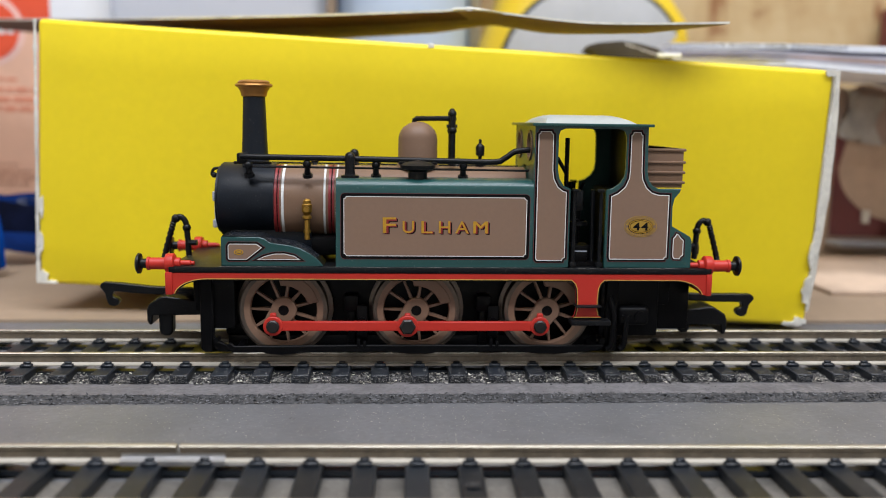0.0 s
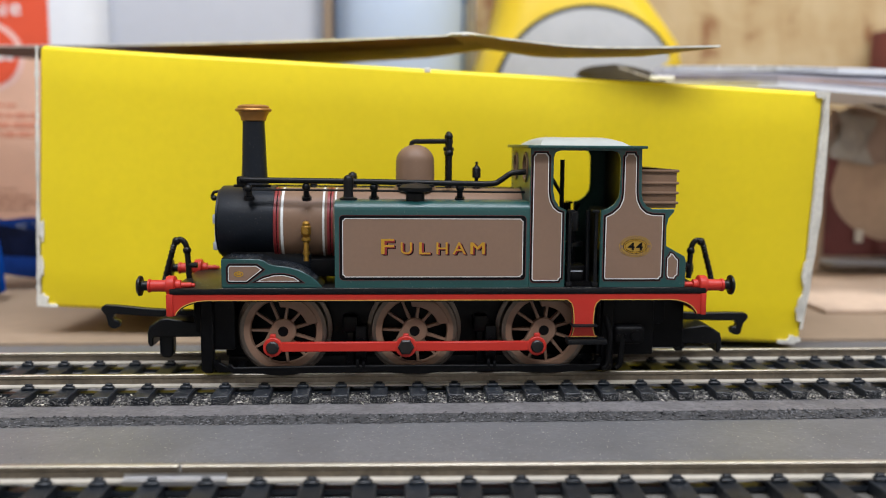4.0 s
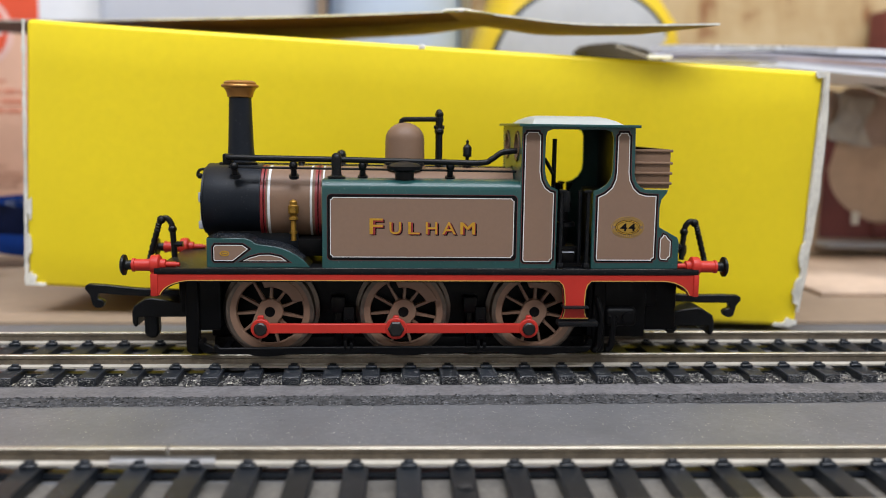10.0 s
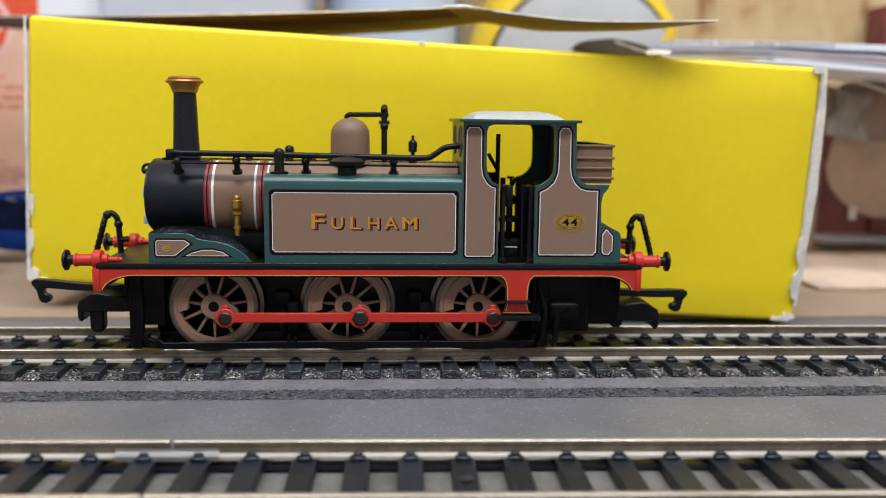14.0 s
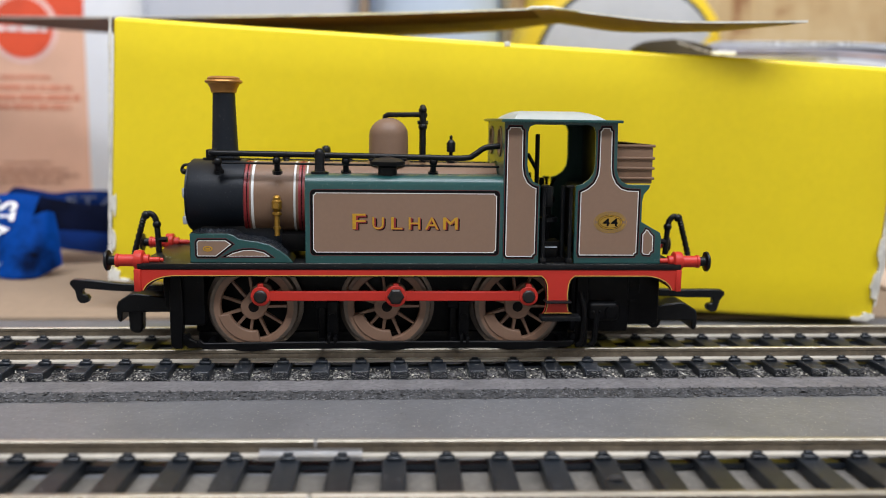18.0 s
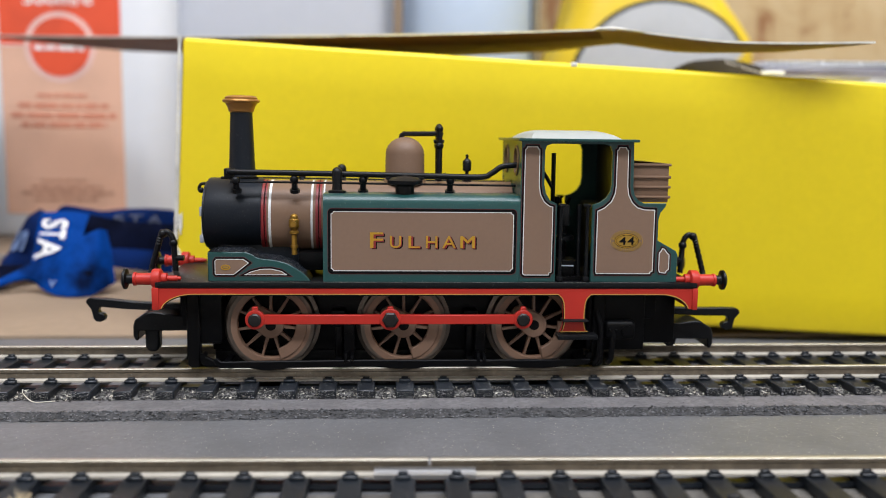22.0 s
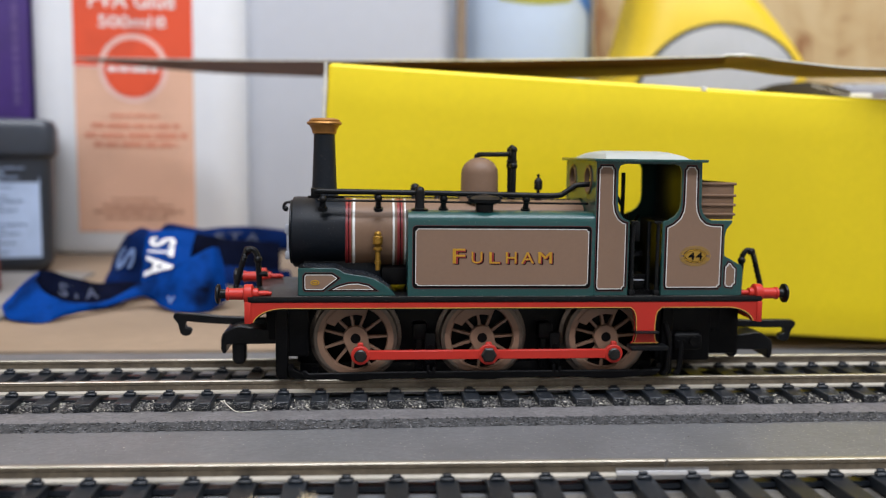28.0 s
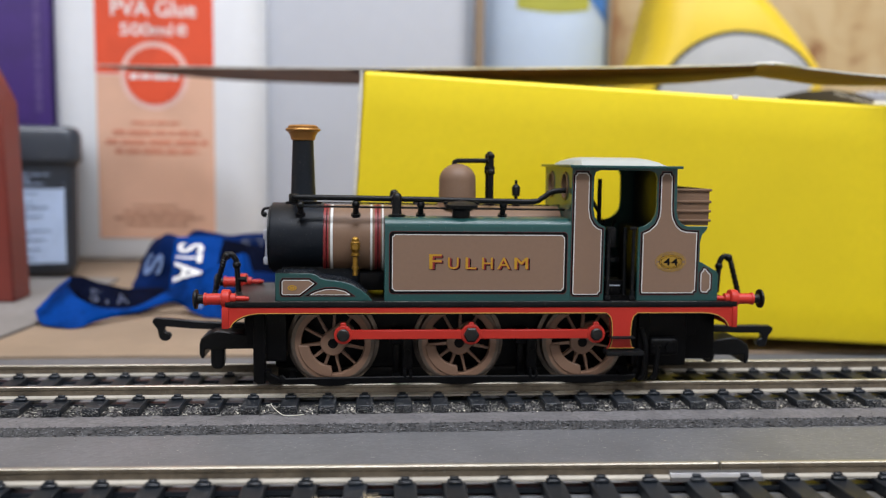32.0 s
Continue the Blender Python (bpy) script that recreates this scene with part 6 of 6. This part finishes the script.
def band_letter(made, ch_, a0, a1, c0, c1, material, lift=0.65):
    """A printed letter whose foot is at c0 across the strand and which reads along it from a0 to a1."""
    w = fit_to(letters(ch_, 8, 0.16), 0, 1, 0, 0, 1)
    bmesh.ops.subdivide_edges(w, edges=[e for e in w.edges if e.calc_length() > 0.25], cuts=2)
    for v in w.verts:
        x, z, dep = v.co.x, v.co.z, v.co.y
        v.co = band_point(made, a0 + (a1 - a0) * x, c0 + (c1 - c0) * z, lift - dep)
    part("letter", w, material, lan, "white printed letter", sharp=70)


inside = band([((-168.1, 89, 7.7), (-167.6, 80, 3.6)), ((-165.7, 93, 6.9), (-164.3, 86, -0.8)), ((-162.5, 96, 4.9), (-159.5, 85, -3.2)), ((-157.6, 99, 3.1), (-152.8, 87, -3.4)), ((-152.7, 103, 2), (-146.9, 93, -2.4)), ((-147.4, 106, 2.1), (-143.5, 104, 1.1))], RIBBONINSHADE, "dark inside of the open loop", 0.2)
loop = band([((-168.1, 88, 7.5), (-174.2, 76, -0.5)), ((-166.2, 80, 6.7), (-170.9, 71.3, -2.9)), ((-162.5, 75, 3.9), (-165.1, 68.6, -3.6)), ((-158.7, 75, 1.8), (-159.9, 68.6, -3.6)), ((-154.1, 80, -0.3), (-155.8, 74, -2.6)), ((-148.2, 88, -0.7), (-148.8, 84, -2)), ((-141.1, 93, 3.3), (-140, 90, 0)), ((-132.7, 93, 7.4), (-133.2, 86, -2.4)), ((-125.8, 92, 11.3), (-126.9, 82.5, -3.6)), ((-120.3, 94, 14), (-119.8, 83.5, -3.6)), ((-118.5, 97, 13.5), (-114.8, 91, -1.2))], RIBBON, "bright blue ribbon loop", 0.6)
# one ribbon throughout; the darker strands carry their shade in the colour
fold_a = band([((-152.1, 134, 15.9), (-142.8, 117, 16.8)), ((-155.9, 134, 13.3), (-143.3, 114, 15.3)), ((-157.8, 132, 9.2), (-143.5, 111, 11.6)), ((-158.9, 127, 4), (-143.6, 107, 6.6)), ((-158.8, 119, 0.2), (-143.5, 104, 2.4)), ((-155.1, 112, -2.8), (-142.9, 101, -1.4))], RIBBONSHADE, "shaded side fold with a pale letter", 1.2)
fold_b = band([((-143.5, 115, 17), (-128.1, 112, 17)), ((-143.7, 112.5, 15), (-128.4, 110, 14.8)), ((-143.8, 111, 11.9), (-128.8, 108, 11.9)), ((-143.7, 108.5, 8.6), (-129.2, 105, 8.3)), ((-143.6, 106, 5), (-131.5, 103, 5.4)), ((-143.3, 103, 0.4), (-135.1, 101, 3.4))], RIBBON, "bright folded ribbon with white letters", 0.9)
fold_c = band([((-140.7, 119, 17.4), (-139.8, 117, 15)), ((-138.3, 120, 19), (-137.3, 118, 14.7)), ((-132.5, 122, 17.9), (-131.1, 119, 14.1)), ((-128.2, 124, 16.9), (-127.2, 121, 12.4)), ((-121, 126, 17.5), (-120.7, 123, 11.9)), ((-111, 130, 17.2), (-110.8, 127, 10.7)), ((-99.7, 134, 15.5), (-99.6, 131, 9.3))], RIBBONSHADE, "fold on top, blue darkened for shade", 0.9)
band([((-132.9, 116, 17), (-132.7, 112, 10.9)), ((-128.9, 117, 16.2), (-128.8, 110, 6.6)), ((-123.8, 119, 14.9), (-123.8, 112, 5.6)), ((-115.8, 121, 13.6), (-115.3, 116, 4.4)), ((-103.1, 126, 12.4), (-102.8, 122, 2.9))], RIBBONINSHADE, "fold behind, blue darkened for shade", 0.6)
band([((-127.2, 111, 6.9), (-126.6, 107, 3)), ((-119.8, 113, 6.1), (-119.2, 108, 0.9)), ((-109.9, 117, 4.8), (-109.4, 112, -1)), ((-99, 121, 3.4), (-98.8, 117, -2.7))], RIBBONSHADE, "lower strand, blue darkened for shade", 0.5)
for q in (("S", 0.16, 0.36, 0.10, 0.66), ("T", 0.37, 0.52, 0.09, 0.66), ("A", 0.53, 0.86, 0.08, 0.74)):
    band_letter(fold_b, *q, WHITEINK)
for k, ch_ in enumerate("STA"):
    band_letter(fold_c, ch_, 0.60 + 0.09 * k, 0.67 + 0.09 * k, 0.75, 0.3, DIMINK)
    band_letter(inside, ch_, 0.30 + 0.13 * k, 0.41 + 0.13 * k, 0.62, 0.22, DIMINK)
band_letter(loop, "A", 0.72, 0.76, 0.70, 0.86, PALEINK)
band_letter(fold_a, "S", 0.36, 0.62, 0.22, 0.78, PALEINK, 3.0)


# ---- things at the ends of the bench ----
def extrude_plan(o, z0, z1):
    """A flat plate with an outline in x and y."""
    return sweep(bmesh.new(), [[(x, y, z) for x, y in o] for z in (z0, z1)])


plank = part("grey_plank", extrude_plan([(-420, 46), (-176, 46), (-172, 84), (-176, 166), (-420, 166)], -4.05, -3.1), GREYWOOD)
tagged(plank, "thin weathered grey board lying on the bench", "board")
red = thing("maroon_box", "maroon painted box with a sloping top on the grey board", "box")
part("body", extrude(bmesh.new(), [(-280, -3.1), (-191.6, -3.1), (-193.6, 59.3), (-199.1, 71), (-280, 89)], 107.4, 121, 0.6), MAROON, red)

parcel = thing("cardboard_box", "crumpled brown cardboard box with peeling tape beside the carton", "box")
b = bmesh.new()
base = [(156, 149), (300, 138), (312, 240), (164, 250)]
lev = [(BZ, 0), (14, 1.0), (30, -1.5), (42, 0.5), (54, 2)]
sweep(b, [[(x + dx + 1.2 * noise.noise((x * 0.1, z, y)), y, z) for x, y in base] for z, dx in lev])
part("body", b, KRAFTPALE, parcel, "brown corrugated body", sharp=50)


def face(x, z, out):
    """A point just before the front of the parcel."""
    return Vector((x, 149 - (x - 156) * 11 / 144 - out, z))


def fold(rows, thick, name, material, label):
    """A bent piece of card: rows of points, skinned on both sides."""
    b = bmesh.new()
    for up, turn in ((0, False), (thick, True)):
        v = [[b.verts.new(Vector(p) + Vector((0, 0, up))) for p in r] for r in rows]
        for a, c in zip(v, v[1:]):
            for j in range(len(a) - 1):
                q = (a[j], a[j + 1], c[j + 1], c[j])
                b.faces.new(q[::-1] if turn else q)
    b.verts.ensure_lookup_table()
    k, n = len(rows[0]), len(rows)
    for i in range(n - 1):
        p, q, o = i * k, (i + 1) * k, n * k
        b.faces.new([b.verts[w] for w in (p, q, q + o, p + o)])
    return part(name, b, material, parcel, label, sharp=80)


fold([[(141.0, 118, 58.6), (147, 134, 60.6), (153, 152, 61.0)], [(150, 117, 56.6), (156, 134, 60.0), (162, 152, 61.2)], [(158, 116, 53.8), (164, 134, 58.6), (171, 152, 60.6)], [(167, 115, 50.6), (174, 134, 56.0), (181, 152, 59.6)], [(196, 112, 44.0), (204, 134, 52.0), (212, 152, 58.0)]], 0.5, "flap", KRAFTPALE, "bent open flap of brown card")
b = tube(bmesh.new(), [(141.0, 117.8, 58.9), (150, 116.8, 56.9), (158, 115.8, 54.1), (167, 114.8, 50.9), (196, 111.8, 44.3)], 0.42, 6)
part("flap_edge", b, WHITECARD, parcel, "pale torn edge of the flap")
# the torn corrugated lining that hangs below the flap
fold([[face(x, z + 1.2 * math.sin(x * 0.5), 1.5 + 0.7 * math.sin(x * 0.31 + z * 0.2)) for z in (56, 50, 44, 38.8 - (x - 158) * 0.16)] for x in range(157, 215, 4)], 0.3, "lining", KRAFTGREY, "grey brown inner layer of card")
b = bmesh.new()
rows_ = [[face(158.5 + i * 1.6 + 1.6 * math.sin(j * 1.1 + i), 55 - j * 3.4 - i * 0.3, 3.0 + 1.4 * abs(math.sin(i * 1.3 + j * 0.8))) for j in range(6)] for i in range(9)]
va = [[b.verts.new(p) for p in r] for r in rows_]
for i in range(8):
    for j in range(5):
        b.faces.new((va[i][j], va[i][j + 1], va[i + 1][j + 1], va[i + 1][j]))
part("tape", b, TAPE, parcel, "peeling glossy parcel tape", sharp=80)
# dark red print round a plain round field
b = bmesh.new()
for a0, a1 in zip(range(180, 300, 6), range(186, 306, 6)):
    ring = []
    for a in (a0, a1):
        c, d = math.cos(radians(a)), math.sin(radians(a))
        ring.append((face(186 + 27 * c, 27.5 + 20.5 * d, 1.3), face(max(157.2, 186 + 60 * c), max(2.2, 27.5 + 60 * d), 1.3)))
    b.faces.new([b.verts.new(p) for p in (ring[0][0], ring[1][0], ring[1][1], ring[0][1])])
bmesh.ops.remove_doubles(b, verts=b.verts[:], dist=0.01)
b.faces.new([b.verts.new(face(x, z, 1.3)) for x, z in ((157.2, 27.6), (159.0, 27.6), (161.5, 38.4), (157.2, 39.0))])
part("print", b, PARCELRED, parcel, "dark red printed border")
part("print", box(bmesh.new(), 168.2, 171.2, 145.4, 146.2, 7.2, 12.0, 0.3), WHITECARD, parcel, "small pale printed mark")
part("print", box(bmesh.new(), 176.0, 200.0, 144.2, 145.0, 2.4, 8.0, 0.3), PARCELRED, parcel, "dark red printed block")
b = box(bmesh.new(), 156.5, 300, 138.4, 148.4, -0.6, 1.0, 0.3)
part("bottom_edge", b, GREYHDPE, parcel, "pale grey folded bottom edge")
offcut = part("card_offcut", box(bmesh.new(), 118, 330, 66, 132, BZ, -2.6, 0.3), KRAFTPALE)
tagged(offcut, "thin brown card offcut lying on the bench", "card sheet")

mauve = thing("mauve_carton", "mauve card box with a dark red edge against the wall", "box")
part("body", box(bmesh.new(), 262.0, 350, 290, 309, BZ, 104, 0.6), LILACCARD, mauve)
part("edge", box(bmesh.new(), 258.5, 262.6, 289.4, 309, BZ, 104, 0.5), PARCELRED, mauve, "dark red edge")


# ---- what moves ----
def motions():
    walk(engine, [(t, pose(s / 1000, 0, 0)) for t, s in ROLL])
    for ax, x in wheels:
        walk(ax, [(t, pose(x / 1000, 0, WHEEL_Z / 1000, 0, -a, 0)) for t, a in TURN])
    for rd in rods:
        rows = []
        for k in range(321):
            t = k / 10
            a = radians(float(np.interp(t, [q[0] for q in TURN], [q[1] for q in TURN])))
            rows.append((t, pose(THROW * math.sin(a) / 1000, 0, (WHEEL_Z - THROW * math.cos(a)) / 1000)))
        walk(rd, rows)


motions()
